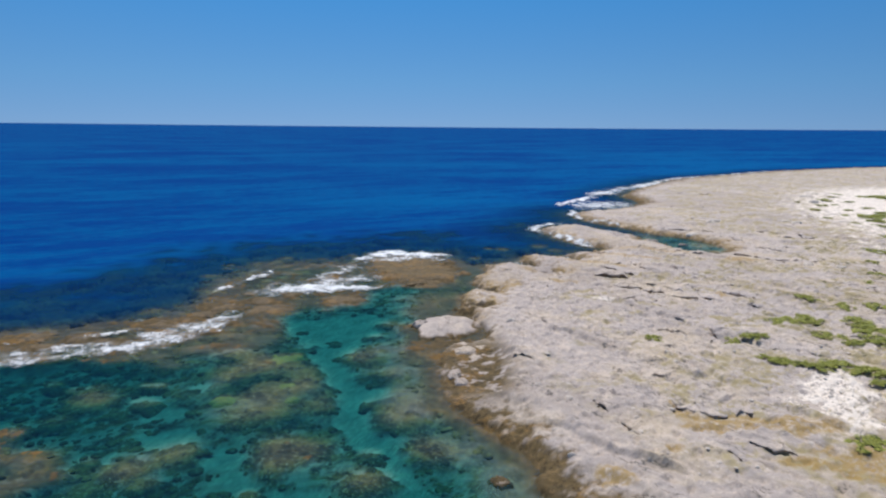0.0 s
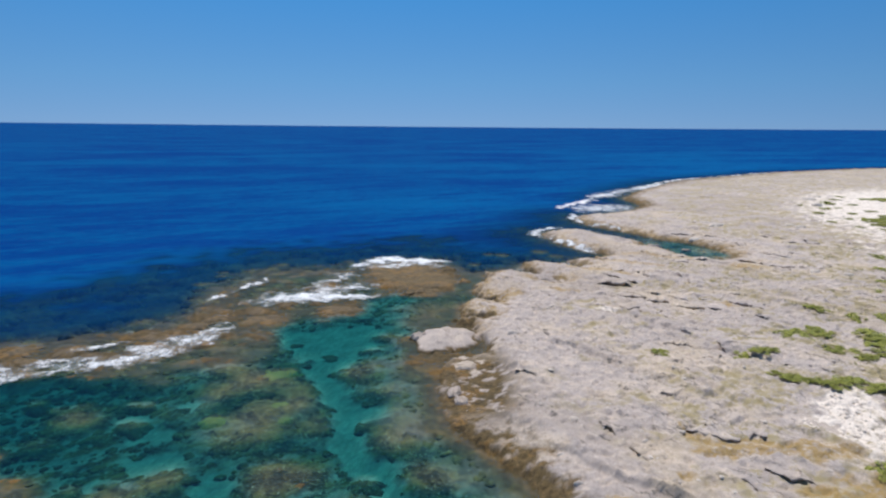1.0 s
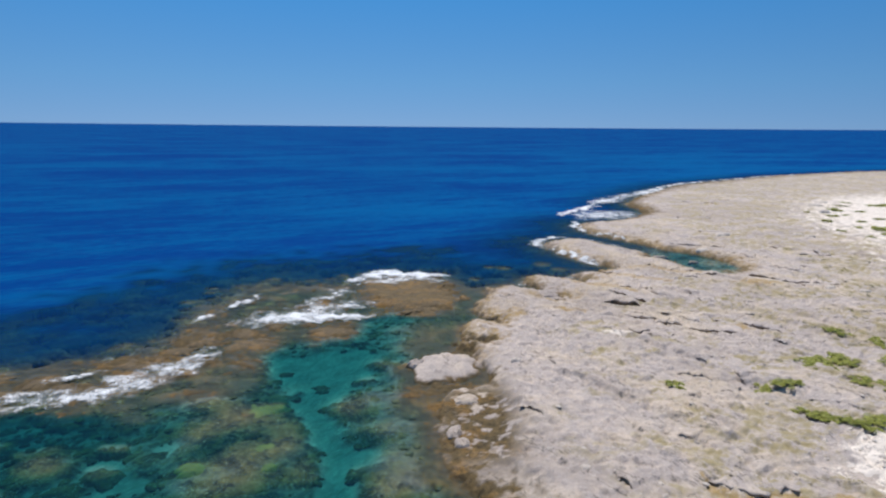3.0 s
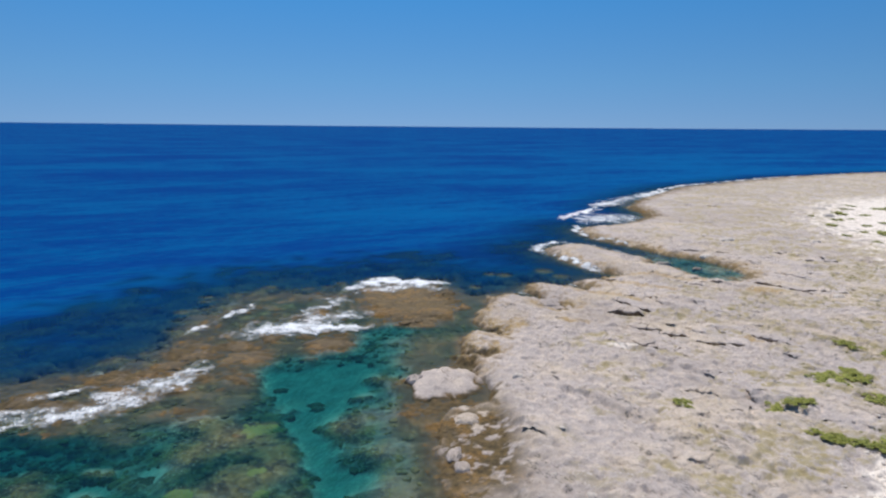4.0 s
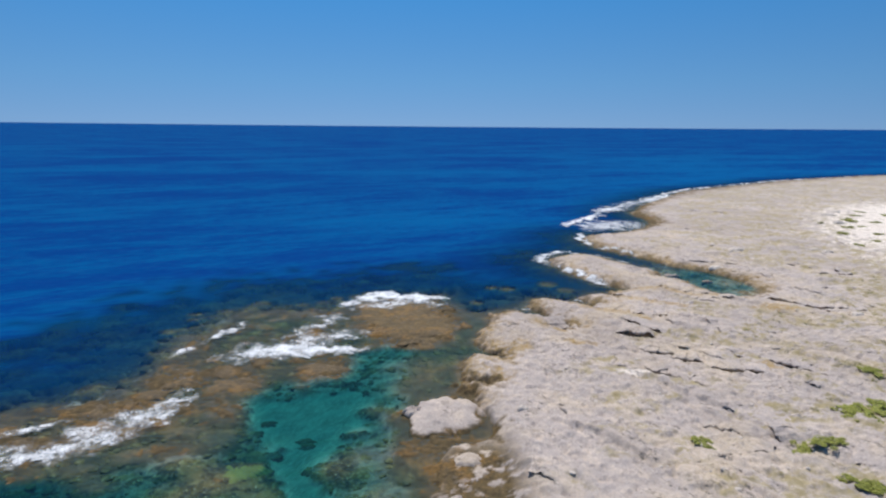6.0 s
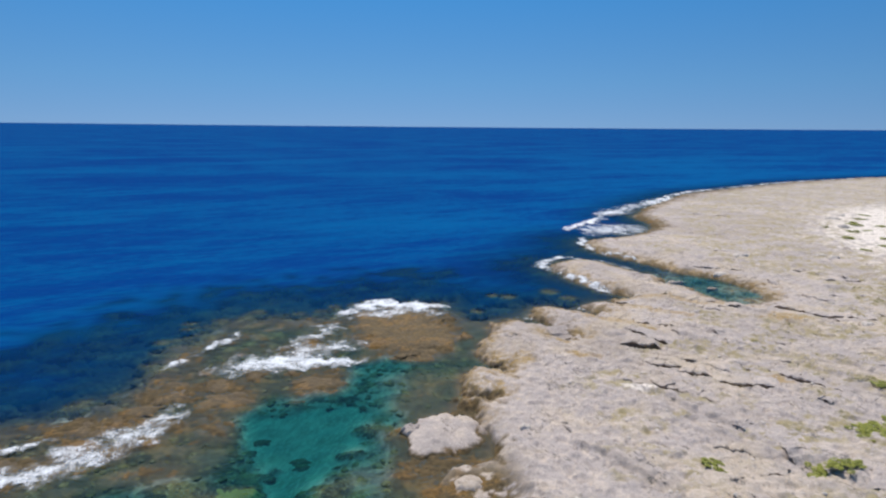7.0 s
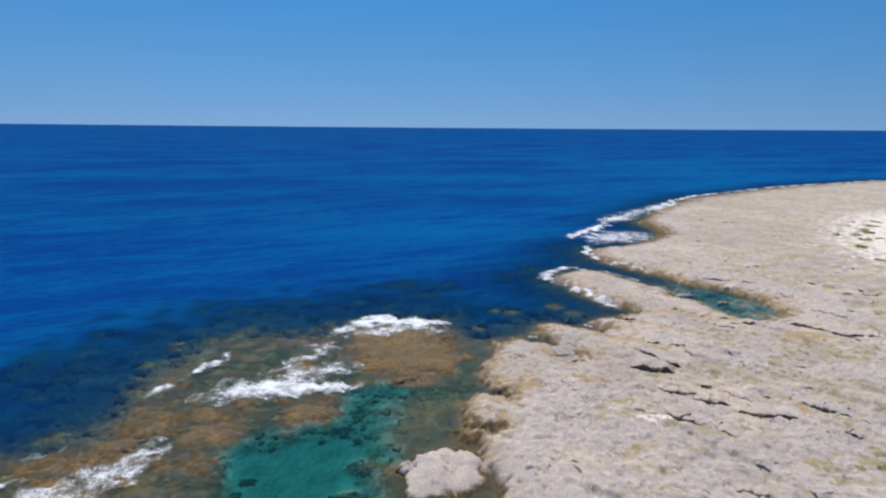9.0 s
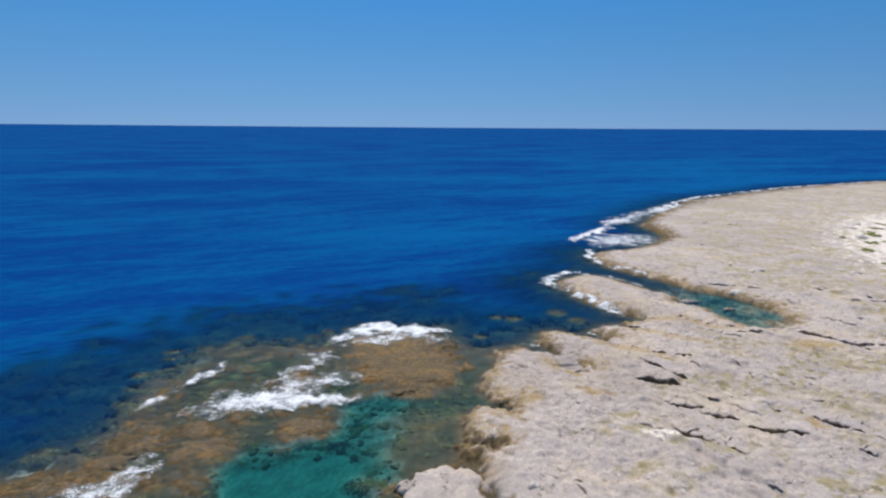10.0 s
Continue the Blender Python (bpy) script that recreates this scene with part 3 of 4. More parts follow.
def coral_colour(sh):
    mid, fine, grain = sh.noise(0.7, 6, 0.65), sh.noise(2.6, 6, 0.72), sh.noise(9.0, 5, 0.75)
    c = sh.mix(sh.band(mid, 0.42, 0.58), (0.05, 0.037, 0.02), (0.175, 0.122, 0.045))
    c = sh.mix(sh.math("MULTIPLY", sh.band(fine, 0.53, 0.66), 0.6), c, (0.30, 0.24, 0.10))
    c = sh.mix(sh.math("MULTIPLY", sh.band(fine, 0.49, 0.38), 0.85), c, (0.025, 0.026, 0.018))
    c = sh.mix(sh.math("MULTIPLY", sh.band(grain, 0.56, 0.66), 0.7), c, (0.68, 0.62, 0.42))
    return sh.mix(sh.math("MULTIPLY", sh.band(grain, 0.46, 0.34), 0.6), c, (0.02, 0.025, 0.02))


def ground_material():
    sh = Shader("weathered_limestone", 0.9, 0.2)
    a, b = sh.layer("cover_a"), sh.layer("cover_b")
    sa, sb = sh.nodes.new("ShaderNodeSeparateColor"), sh.nodes.new("ShaderNodeSeparateColor")
    sh.links.new(a.outputs["Color"], sa.inputs[0])
    sh.links.new(b.outputs["Color"], sb.inputs[0])
    brown, sand, soil = sa.outputs
    ochre, coral, white = sb.outputs
    stone, mid, fine = limestone_colour(sh)
    speck = sh.noise(3.2, 6, 0.7)
    turf = sh.noise(1.1, 7, 0.7)
    c = sh.mix(sh.math("MULTIPLY", soil, sh.math("MULTIPLY", sh.band(turf, 0.42, 0.6), 0.95)), stone, (0.35, 0.288, 0.155))
    c = sh.mix(sh.math("MULTIPLY", ochre, sh.math("MULTIPLY", sh.band(speck, 0.34, 0.56), 0.85)), c, (0.36, 0.24, 0.085))
    c = sh.mix(sh.math("MULTIPLY", white, sh.band(speck, 0.36, 0.5)), c, (0.80, 0.71, 0.62))
    c = sh.mix(sh.math("MULTIPLY", brown, sh.band(speck, 0.12, 0.32)), c, brown_colour(sh))
    c = sh.mix(coral, c, coral_colour(sh))
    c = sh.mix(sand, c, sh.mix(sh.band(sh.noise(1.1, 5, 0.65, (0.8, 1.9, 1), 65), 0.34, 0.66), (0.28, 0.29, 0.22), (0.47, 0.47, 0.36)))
    # bright ripple light on the pool floor, painted into the sand colour
    painted_dapple = sh.band(sh.noise(2.6, 4, 0.6, (1.0, 2.6, 1), 70), 0.5, 0.62)
    c = sh.mix(sh.math("MULTIPLY", sand, sh.math("MULTIPLY", painted_dapple, 0.45)), c, (0.66, 0.66, 0.52))
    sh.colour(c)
    rough = sh.math("ADD", sh.math("MULTIPLY", mid, 0.6), sh.math("MULTIPLY", fine, 0.4))
    weed = sh.math("SUBTRACT", 1.0, sh.math("MULTIPLY", brown, 0.65))  # algae fill the pits
    sh.bump(sh.math("MULTIPLY", rough, weed), 1.0, 0.15)
    return sh.mat


def water_material():
    sh = Shader("sea_water")
    n, l = sh.nodes, sh.links
    n.remove(sh.bsdf)
    depth = sh.layer("depth").outputs["Fac"]
    # light that the water lets through, channel by channel
    passed = n.new("ShaderNodeCombineColor")
    offshore = sh.layer("offshore").outputs["Fac"]
    for socket, k, open_k in zip(passed.inputs, (4.9, 1.72, 1.52), (3.4, 1.7, 1.15)):
        rate = sh.math("ADD", -k, sh.math("MULTIPLY", offshore, k - open_k))
        l.new(sh.math("EXPONENT", sh.math("MULTIPLY", sh.math("ADD", depth, 0.02), rate)), socket)
    clear = n.new("ShaderNodeBsdfTransparent")
    l.new(passed.outputs[0], clear.inputs[0])
    # light that the water itself throws back
    full = sh.math("SUBTRACT", 1.0, sh.math("POWER", math.exp(-0.3), depth))
    swell, streak, chop = sh.noise(0.012, 4, 0.55, (1, 2.2, 1), 20), sh.noise(0.07, 5, 0.65, (1, 3.5, 1), 26), sh.noise(0.5, 4, 0.65, (1, 3.0, 1), 30)
    tone = sh.math("ADD", sh.math("MULTIPLY", swell, 0.4), sh.math("ADD", sh.math("MULTIPLY", streak, 0.33), sh.math("MULTIPLY", chop, 0.27)))
    deep = sh.mix(sh.band(tone, 0.43, 0.58), (0.0, 0.036, 0.185), (0.0, 0.078, 0.24))
    deep = sh.mix(sh.math("MULTIPLY", sh.layer("paler").outputs["Fac"], sh.band(tone, 0.38, 0.6)), deep, (0.0, 0.095, 0.27))
    back = sh.mix(sh.math("MAXIMUM", sh.band(depth, 0.7, 2.6), offshore), (0.001, 0.026, 0.038), deep)
    body = n.new("ShaderNodeBsdfDiffuse")
    l.new(sh.mix(full, (0, 0, 0), back), body.inputs[0])
    inner = n.new("ShaderNodeAddShader")
    l.new(clear.outputs[0], inner.inputs[0])
    l.new(body.outputs[0], inner.inputs[1])
    ripple = n.new("ShaderNodeBump")
    ripple.inputs["Strength"].default_value, ripple.inputs["Distance"].default_value = 1.0, 0.14
    small, wide = sh.noise(1.1, 4, 0.6, (1, 2.2, 1), 30), sh.noise(0.16, 4, 0.6, (1, 2.8, 1), 26)
    l.new(sh.math("ADD", sh.math("MULTIPLY", small, 0.12), sh.math("MULTIPLY", wide, 1.2)), ripple.inputs["Height"])
    gloss = n.new("ShaderNodeBsdfGlossy")
    gloss.inputs["Roughness"].default_value = 0.1
    gloss.inputs["Color"].default_value = (0.8, 0.8, 0.8, 1)
    l.new(ripple.outputs[0], gloss.inputs["Normal"])
    fresnel = n.new("ShaderNodeFresnel")
    fresnel.inputs[0].default_value = 1.33
    l.new(ripple.outputs[0], fresnel.inputs["Normal"])
    mixed = n.new("ShaderNodeMixShader")
    l.new(sh.math("MINIMUM", fresnel.outputs[0], 0.06), mixed.inputs[0])
    l.new(inner.outputs[0], mixed.inputs[1])
    l.new(gloss.outputs[0], mixed.inputs[2])
    l.new(mixed.outputs[0], sh.out.inputs[0])
    return sh.mat


def foam_material():
    sh = Shader("sea_foam", 0.7, 0.3)
    sh.colour((0.80, 0.82, 0.84))
    thick = sh.layer("thick").outputs["Fac"]

    broad, fine = sh.noise(2.2, 6, 0.65), sh.noise(9.0, 5, 0.7)
    lace = sh.math("ADD", sh.math("MULTIPLY", sh.math("SUBTRACT", broad, 0.5), 1.5), sh.math("MULTIPLY", sh.math("SUBTRACT", fine, 0.5), 1.7))
    cover = sh.math("MULTIPLY", sh.math("POWER", sh.band(sh.math("ADD", thick, lace), -0.2, 1.0), 1.4), 0.95)
    clear, mixed = sh.nodes.new("ShaderNodeBsdfTransparent"), sh.nodes.new("ShaderNodeMixShader")
    sh.links.new(cover, mixed.inputs[0])
    sh.links.new(clear.outputs[0], mixed.inputs[1])
    sh.links.new(sh.bsdf.outputs[0], mixed.inputs[2])
    sh.links.new(mixed.outputs[0], sh.out.inputs[0])
    sh.bump(lace, 0.3, 0.04)
    return sh.mat


def boulder_material():
    sh = Shader("pale_boulder_stone", 0.9, 0.2)
    stone, mid, fine = limestone_colour(sh)
    split = sh.nodes.new("ShaderNodeSeparateXYZ")
    sh.links.new(sh.place, split.inputs[0])
    wet = sh.band(sh.math("ADD", split.outputs[2], sh.math("MULTIPLY", mid, 0.5)), 0.46, 0.3)
    sh.colour(sh.mix(wet, sh.mix(0.15, stone, (0.42, 0.34, 0.26)), brown_colour(sh)))
    sh.bump(sh.math("ADD", mid, sh.math("MULTIPLY", fine, 0.6)), 0.8, 0.08)
    return sh.mat


def reef_material():
    sh = Shader("algae_covered_reef_stone", 0.75, 0.35)
    tone = sh.nodes.new("ShaderNodeObjectInfo").outputs["Random"]
    c = sh.mix(sh.math("MULTIPLY", tone, 0.15), brown_colour(sh), (0.20, 0.12, 0.045))
    sh.colour(c)
    sh.bump(sh.noise(6.0, 6, 0.7), 0.8, 0.08)
    return sh.mat


def coral_material():
    sh = Shader("olive_coral_stone", 0.9, 0.1)
    tone = sh.nodes.new("ShaderNodeObjectInfo").outputs["Random"]
    sh.colour(sh.mix(sh.math("MULTIPLY", tone, 0.3), coral_colour(sh), (0.22, 0.18, 0.075)))
    sh.bump(sh.noise(5.0, 6, 0.7), 0.8, 0.08)
    return sh.mat


def bright_coral_material():
    sh = Shader("yellow_green_coral", 0.9, 0.1)
    sh.colour(sh.mix(sh.noise(3.0, 5, 0.7), (0.07, 0.075, 0.025), (0.36, 0.34, 0.11)))
    sh.bump(sh.noise(6.0, 6, 0.7), 0.8, 0.08)
    return sh.mat


def leaf_material(name, low, high):
    sh = Shader(name, 0.6, 0.3)
    patch = sh.nodes.new("ShaderNodeNewGeometry").outputs["Random Per Island"]
    sh.colour(sh.mix(patch, low, high))
    return sh.mat


def plain_material(name, low, high, scale):
    sh = Shader(name, 0.9, 0.2)
    sh.colour(sh.mix(sh.noise(scale, 5, 0.7), low, high))
    sh.bump(sh.noise(scale * 2, 5, 0.7), 0.6, 0.03)
    return sh.mat


GROUND, WATER, FOAM = ground_material(), water_material(), foam_material()
BOULDER, REEF_STONE, CORAL, BRIGHT_CORAL = boulder_material(), reef_material(), coral_material(), bright_coral_material()
LEAF = leaf_material("shrub_leaf", (0.15, 0.18, 0.03), (0.40, 0.39, 0.07))
TURF = leaf_material("dry_turf_leaf", (0.12, 0.13, 0.025), (0.27, 0.24, 0.06))
STEM = plain_material("grey_brown_stem", (0.10, 0.075, 0.05), (0.2, 0.16, 0.11), 8.0)
RUBBLE = plain_material("bleached_rubble", (0.42, 0.36, 0.31), (0.74, 0.66, 0.58), 1.3)


# ---------- mesh helpers ----------
def mesh_from(name, points, faces, material, smooth=True):
    data = bpy.data.meshes.new(name)
    points, faces = np.asarray(points, np.float32), np.asarray(faces, np.int32)
    size = faces.shape[1]
    data.vertices.add(len(points))
    data.vertices.foreach_set("co", points.ravel())
    data.loops.add(faces.size)
    data.loops.foreach_set("vertex_index", faces.ravel())
    data.polygons.add(len(faces))
    data.polygons.foreach_set("loop_start", np.arange(0, faces.size, size, dtype=np.int32))
    data.polygons.foreach_set("use_smooth", np.full(len(faces), smooth))
    data.update(calc_edges=True)
    data.materials.append(material)
    return data


def sheet_faces(nx, ny):
    i = (np.arange(ny - 1)[:, None] * nx + np.arange(nx - 1)[None]).ravel()
    return np.stack([i, i + 1, i + 1 + nx, i + nx], 1)


def float_layer(data, name, values):
    data.attributes.new(name, "FLOAT", "POINT").data.foreach_set("value", np.asarray(values, np.float32))


def colour_layer(data, name, r, g, b):
    rgba = np.stack([r, g, b, np.ones_like(r)], 1).astype(np.float32)
    data.attributes.new(name, "FLOAT_COLOR", "POINT").data.foreach_set("color", rgba.ravel())


# ---------- ground and sea ----------
SOUNDINGS = {}


def sounding(x, y, what="h"):
    """Height of the built ground (or distance out to sea) at x, y, between its grid lines."""
    return between(SOUNDINGS["x"], SOUNDINGS["y"], SOUNDINGS[what], np.asarray(x, float), np.asarray(y, float))


def ground_at(x, y):
    return float(sounding(x, y))


def make_ground():
    xs = spaced([(-4600, 900), (-300, 30), (-60, 1.0), (-27, 0.16), (-14, 0.12), (2, 0.11), (27, 0.11), (46, 0.3), (90, 1.0), (300, 12), (4600, 900)])
    ys = spaced([(-900, 200), (-30, 4), (-8, 0.6), (10, 0.35), (19, 0.11), (49, 0.11), (66, 0.22), (100, 0.5), (170, 1.0), (320, 6), (4700, 900)])
    gx, gy = [g.ravel() for g in np.meshgrid(xs, ys)]
    t = terrain(gx, gy)
    SOUNDINGS.update(x=xs, y=ys, h=t["h"].reshape(len(ys), len(xs)), sea=t["sea"].reshape(len(ys), len(xs)))
    data = mesh_from("ground", np.stack([gx, gy, t["h"]], 1), sheet_faces(len(xs), len(ys)), GROUND)
    colour_layer(data, "cover_a", t["brown"], t["sand"], t["soil"])
    colour_layer(data, "cover_b", t["ochre"], t["coral"], t["white"])
    tagged(new("ground", data), "pale grey limestone shore running down into the sea bed", "ground", kind="structure")


def make_water():
    xs = spaced([(-4600, 900), (-300, 30), (-60, 1.2), (-28, 0.2), (3, 0.17), (30, 0.35), (90, 1.5), (300, 16), (4600, 900)])
    ys = spaced([(-900, 200), (-30, 4), (-8, 0.7), (10, 0.4), (19, 0.17), (62, 0.2), (110, 0.8), (220, 4), (600, 30), (4700, 900)])
    gx, gy = [g.ravel() for g in np.meshgrid(xs, ys)]
    swell = 0.05 * fbm(gx * 0.12 + gy * 0.06, gy * 0.35, 3, 211) * step(0, 30, sounding(gx, gy, "sea"))
    swell += 0.015 * fbm(gx * 0.6, gy * 1.1, 2, 223)
    # the sheet lifts towards its far rim, so that it meets the sky where the sea does
    rim = 9.0 * (np.hypot(gx, gy) / 4600) ** 2
    data = mesh_from("water", np.stack([gx, gy, swell + rim], 1), sheet_faces(len(xs), len(ys)), WATER)
    turns = [(r * math.cos(a), r * math.sin(a)) for r, n in ((0.35, 5), (0.75, 8)) for a in np.arange(n) * 2 * math.pi / n]
    top = sum(sounding(gx + dx, gy + dy) for dx, dy in turns) / len(turns)
    for x, y, rx, ry, angle, z in SUNKEN:
        near = np.nonzero((np.abs(gx - x) < rx + ry) & (np.abs(gy - y) < rx + ry))[0]
        c, s = math.cos(radians(angle)), math.sin(radians(angle))
        ax, ay = (gx[near] - x) * c + (gy[near] - y) * s, (gy[near] - y) * c - (gx[near] - x) * s
        dome = 1 - np.clip(np.hypot(ax / rx, ay / ry), 0, 1) ** 4
        top[near] = np.maximum(top[near], z * dome + (1 - dome) * top[near])
    offshore = np.maximum(step(-5.5, -0.5, sounding(gx, gy, "sea")), 0.5 * step(5, 3, to_line(gx, gy, CANAL)))
    down = np.clip(-top, 0, 16)
    float_layer(data, "depth", down * (1 + (1 - offshore) * step(0.08, 0.34, down)))
    float_layer(data, "offshore", offshore)
    float_layer(data, "paler", np.maximum(np.exp(-(((gx - 14) / 45) ** 2) - ((gy - 125) / 32) ** 2), 0.85 * np.exp(-(((gx - 0.35 * gy - 5) / (20 + 0.3 * np.abs(gy))) ** 2) - ((gy - 260) / 170) ** 2)))
    sea = tagged(new("water", data), "clear sea, turquoise over sand and deep blue offshore", "sea", kind="structure")
    sea.visible_shadow = False


make_ground()


# ---------- broken ledges of the limestone ----------
def drawn_out(line, gap, rounds):
    """A line of the plan as close points, rounded, with the ways across it and the metres run."""
    dense = []
    for (ax, ay), (bx, by) in zip(line, line[1:]):
        n = max(2, int(math.hypot(bx - ax, by - ay) / gap))
        dense += [(ax + (bx - ax) * k / n, ay + (by - ay) * k / n) for k in range(n)]
    dense = np.array(dense + [line[-1]], float)
    for _ in range(rounds):
        dense[1:-1] = (dense[:-2] + 2 * dense[1:-1] + dense[2:]) / 4
    along = np.gradient(dense, axis=0)
    along /= np.linalg.norm(along, axis=1)[:, None] + 1e-9
    return dense, np.stack([-along[:, 1], along[:, 0]], 1), np.cumsum(np.r_[0, np.linalg.norm(np.diff(dense, axis=0), axis=1)])


def rock_ledge(line, lift, drop, reach, seed, deep=False):
    """The overhanging brink of a limestone plate along a line, undercut on its seaward side."""
    dense, up, run = drawn_out(line, 0.09, 3)
    if (up @ np.array([0.75, 0.65])).mean() < 0:
        up = -up
    zero = run * 0 + seed * 1.7
    dense = dense + up * (0.22 * fbm(run * 0.8, zero, 3, seed) + 0.11 * fbm(run * 2.6, zero, 3, seed + 3, 0.6))[:, None]
    ends = step(0, 1, np.minimum(run, run[-1] - run) / min(0.9, run[-1] / 3))
    uneven = 0.7 + 1.5 * fbm(run * 0.7, zero, 3, seed + 5)
    high = lift * np.clip(uneven, -0.6, 1.6) * ends - 0.1 * (1 - ends)
    back = 1.45 if deep else 0.75
    brink = sounding(dense[:, 0] + back * up[:, 0], dense[:, 1] + back * up[:, 1])
    rows = []
    for across, share, fall in ((1.6, 0.0, 0.05), (1.0, 0.35, 0.0), (0.6, 0.7, 0.0), (0.25, 1.0, 0.0), (0.07, 0.98, 0.01), (0.0, 0.55, 0.03), (0.02, 0.0, 0.08), (0.2, 0.0, 0.14), (0.55, 0.0, 0.2), (0.9, 0.0, drop)):
        a = across * reach if across > 0.5 and share + fall < 0.9 and not 0.1 < fall else across
        p = dense + up * (a + 0.07 * fbm(run * 4.0, zero + across * 9, 3, seed + 7))[:, None]
        base = sounding(p[:, 0], p[:, 1]) if a > back else brink
        z = base + share * high - fall + 0.035 * fbm(run * 3.3, zero + across * 7, 3, seed + 9)
        rows.append(np.stack([p[:, 0], p[:, 1], z], 1))
    points = np.stack(rows, 1).reshape(-1, 3)
    ob = new("limestone_ledge", mesh_from("limestone_ledge", points, sheet_faces(len(rows), len(dense)), GROUND))
    return tagged(ob, "grey limestone ledge broken off along a dark crevice", "ledge", "ledges in the limestone")


def scattered(rng, box, count, wanted):
    """Places in a box (x0, x1, y0, y1) of the plan where the ground is as wanted."""
    tries = np.array([(rng.uniform(*box[:2]), rng.uniform(*box[2:])) for _ in range(count * 14)])
    keep = wanted(terrain(tries[:, 0], tries[:, 1]))
    return [tuple(p) for p in tries[keep][:count]]


def make_ledges():
    for n, (line, width, down) in enumerate(CREVICES):
        deep = width > 0.17 and down >= 0.5 and line[0][1] < 70
        if deep:  # the plate reaches past both ends of the hollow under its brow
            first, last = (Vector(line[0]) - Vector(line[1])).normalized(), (Vector(line[-1]) - Vector(line[-2])).normalized()
            line = [tuple(Vector(line[0]) + 0.8 * first)] + line + [tuple(Vector(line[-1]) + 0.8 * last)]
        rock_ledge(line, 0.06 if deep else 0.04, 0.5 + 0.4 * down if deep else 0.3, 1.15 + 0.5 * width, 20 + 11 * n, deep)
    rock_ledge(LEDGE, 0.015, 0.2, 0.7, 17)
    rng = random.Random(21)
    for n, (x, y) in enumerate(scattered(rng, (4, 46, 20, 78), 75, lambda t: (t["d"] > 4.0) & (t["white"] < 0.3) & (t["ochre"] < 0.3))):
        turn = radians(-49 + rng.gauss(0, 22) + (20 if y < 34 else 0))
        far = rng.uniform(0.5, 1.9) * (1 if y < 45 else 1.5)
        line = [(x + k * far * math.cos(turn) + rng.uniform(-0.25, 0.25), y + k * far * math.sin(turn) + rng.uniform(-0.25, 0.25)) for k in (-1, -0.4, 0.3, 1)]
        rock_ledge(line, rng.uniform(0.015, 0.05) * (1 if y < 42 else 1.8), 0.22, rng.uniform(0.6, 1.1), 300 + 13 * n)


# ---------- stones ----------
def ball(level):
    bm = bmesh.new()
    bmesh.ops.create_icosphere(bm, subdivisions=level, radius=1.0)
    points = [v.co.copy() for v in bm.verts]
    faces = [[v.index for v in f.verts] for f in bm.faces]
    bm.free()
    return points, faces


BALLS = {n: ball(n) for n in (1, 2)}
SUNKEN = []  # x, y, half lengths, turn and top of the rocks just under the water


def slab_mesh(name, seed, fine, material, square=2.2, ragged=0.42, relief=0.2):
    """A flat-topped rock of half lengths about one, with a lobed outline, a worn brow and an undercut foot."""
    count, rings = (64, 11) if fine else (30, 6)
    off = Vector((seed * 3.7, seed * 1.9, seed * 5.3))
    profile = [(0.5 * (k + 1) / rings, 1.0) for k in range(rings)] + [(0.66, 0.93), (0.79, 0.79), (0.89, 0.58), (0.97, 0.3), (1.02, 0.05), (1.05, -0.3), (1.06, -0.7)]
    points, faces = [Vector((0, 0, 1 + relief * noise.fractal(off * 2.0, 0.7, 2.1, 4)))], []
    for share, height in profile:
        for k in range(count):
            a = 2 * math.pi * k / count
            c, s = math.cos(a), math.sin(a)
            round_ = Vector((c, s, 0))
            r = (abs(c) ** square + abs(s) ** square) ** (-1 / square)
            r *= 1 + ragged * noise.fractal(round_ * 1.2 + off, 0.8, 2.1, 3) + 0.6 * ragged * noise.fractal(round_ * 4.5 + off, 0.6, 2.1, 3)
            p = round_ * r * share
            lumps = noise.fractal(p * 2.1 + off, 0.7, 2.1, 4) + 0.6 * noise.fractal(p * 6.5 + off, 0.7, 2.1, 3)
            p.z = height - 0.15 * share**2 * (height > 0.5) + relief * lumps * (1.0 if height > 0.3 else 0.4)
            points.append(p)
    faces3 = [(0, 1 + k, 1 + (k + 1) % count) for k in range(count)]
    data = bpy.data.meshes.new(name)
    for ring in range(len(profile) - 1):
        for k in range(count):
            a, b = 1 + ring * count + k, 1 + ring * count + (k + 1) % count
            faces.append((a, a + count, b + count, b))
    data.from_pydata([tuple(p) for p in points], [], faces3 + faces)
    data.polygons.foreach_set("use_smooth", np.full(len(data.polygons), True))
    data.materials.append(material)
    return data


SLAB_KIND, SLAB_RNG = {}, random.Random(77)


def slab(name, x, y, rx, ry, top, material, label, category, group, fine=True, turn=None):
    """One flat rock reaching from its bed up to the given height."""
    kinds = SLAB_KIND.setdefault((material.name, fine), [])
    if len(kinds) < 10:
        kinds.append(slab_mesh(name, 1 + len(kinds) + 17 * len(SLAB_KIND), fine, material, 2.2, 0.2 if material is BOULDER else 0.42))
    ob = new(name, kinds[-1] if len(kinds) < 10 else SLAB_RNG.choice(kinds))
    foot = min(float(min(ground_at(x + 0.8 * rx * c, y + 0.8 * ry * s) for c, s in ((0, 0), (1, 0), (-1, 0), (0, 1), (0, -1)))), top - 0.12)
    foot = max(foot, top - 0.5)
    angle = SLAB_RNG.uniform(-25, 25) if turn is None else turn
    if -0.3 < top < 0.03:
        SUNKEN.append((x, y, rx, ry, angle, min(top - 0.08, -0.02)))
    ob.matrix_world = pose(x, y, foot, 0, 0, angle) @ Matrix.Diagonal((rx, ry, top - foot, 1))
    return tagged(ob, label, category, group)


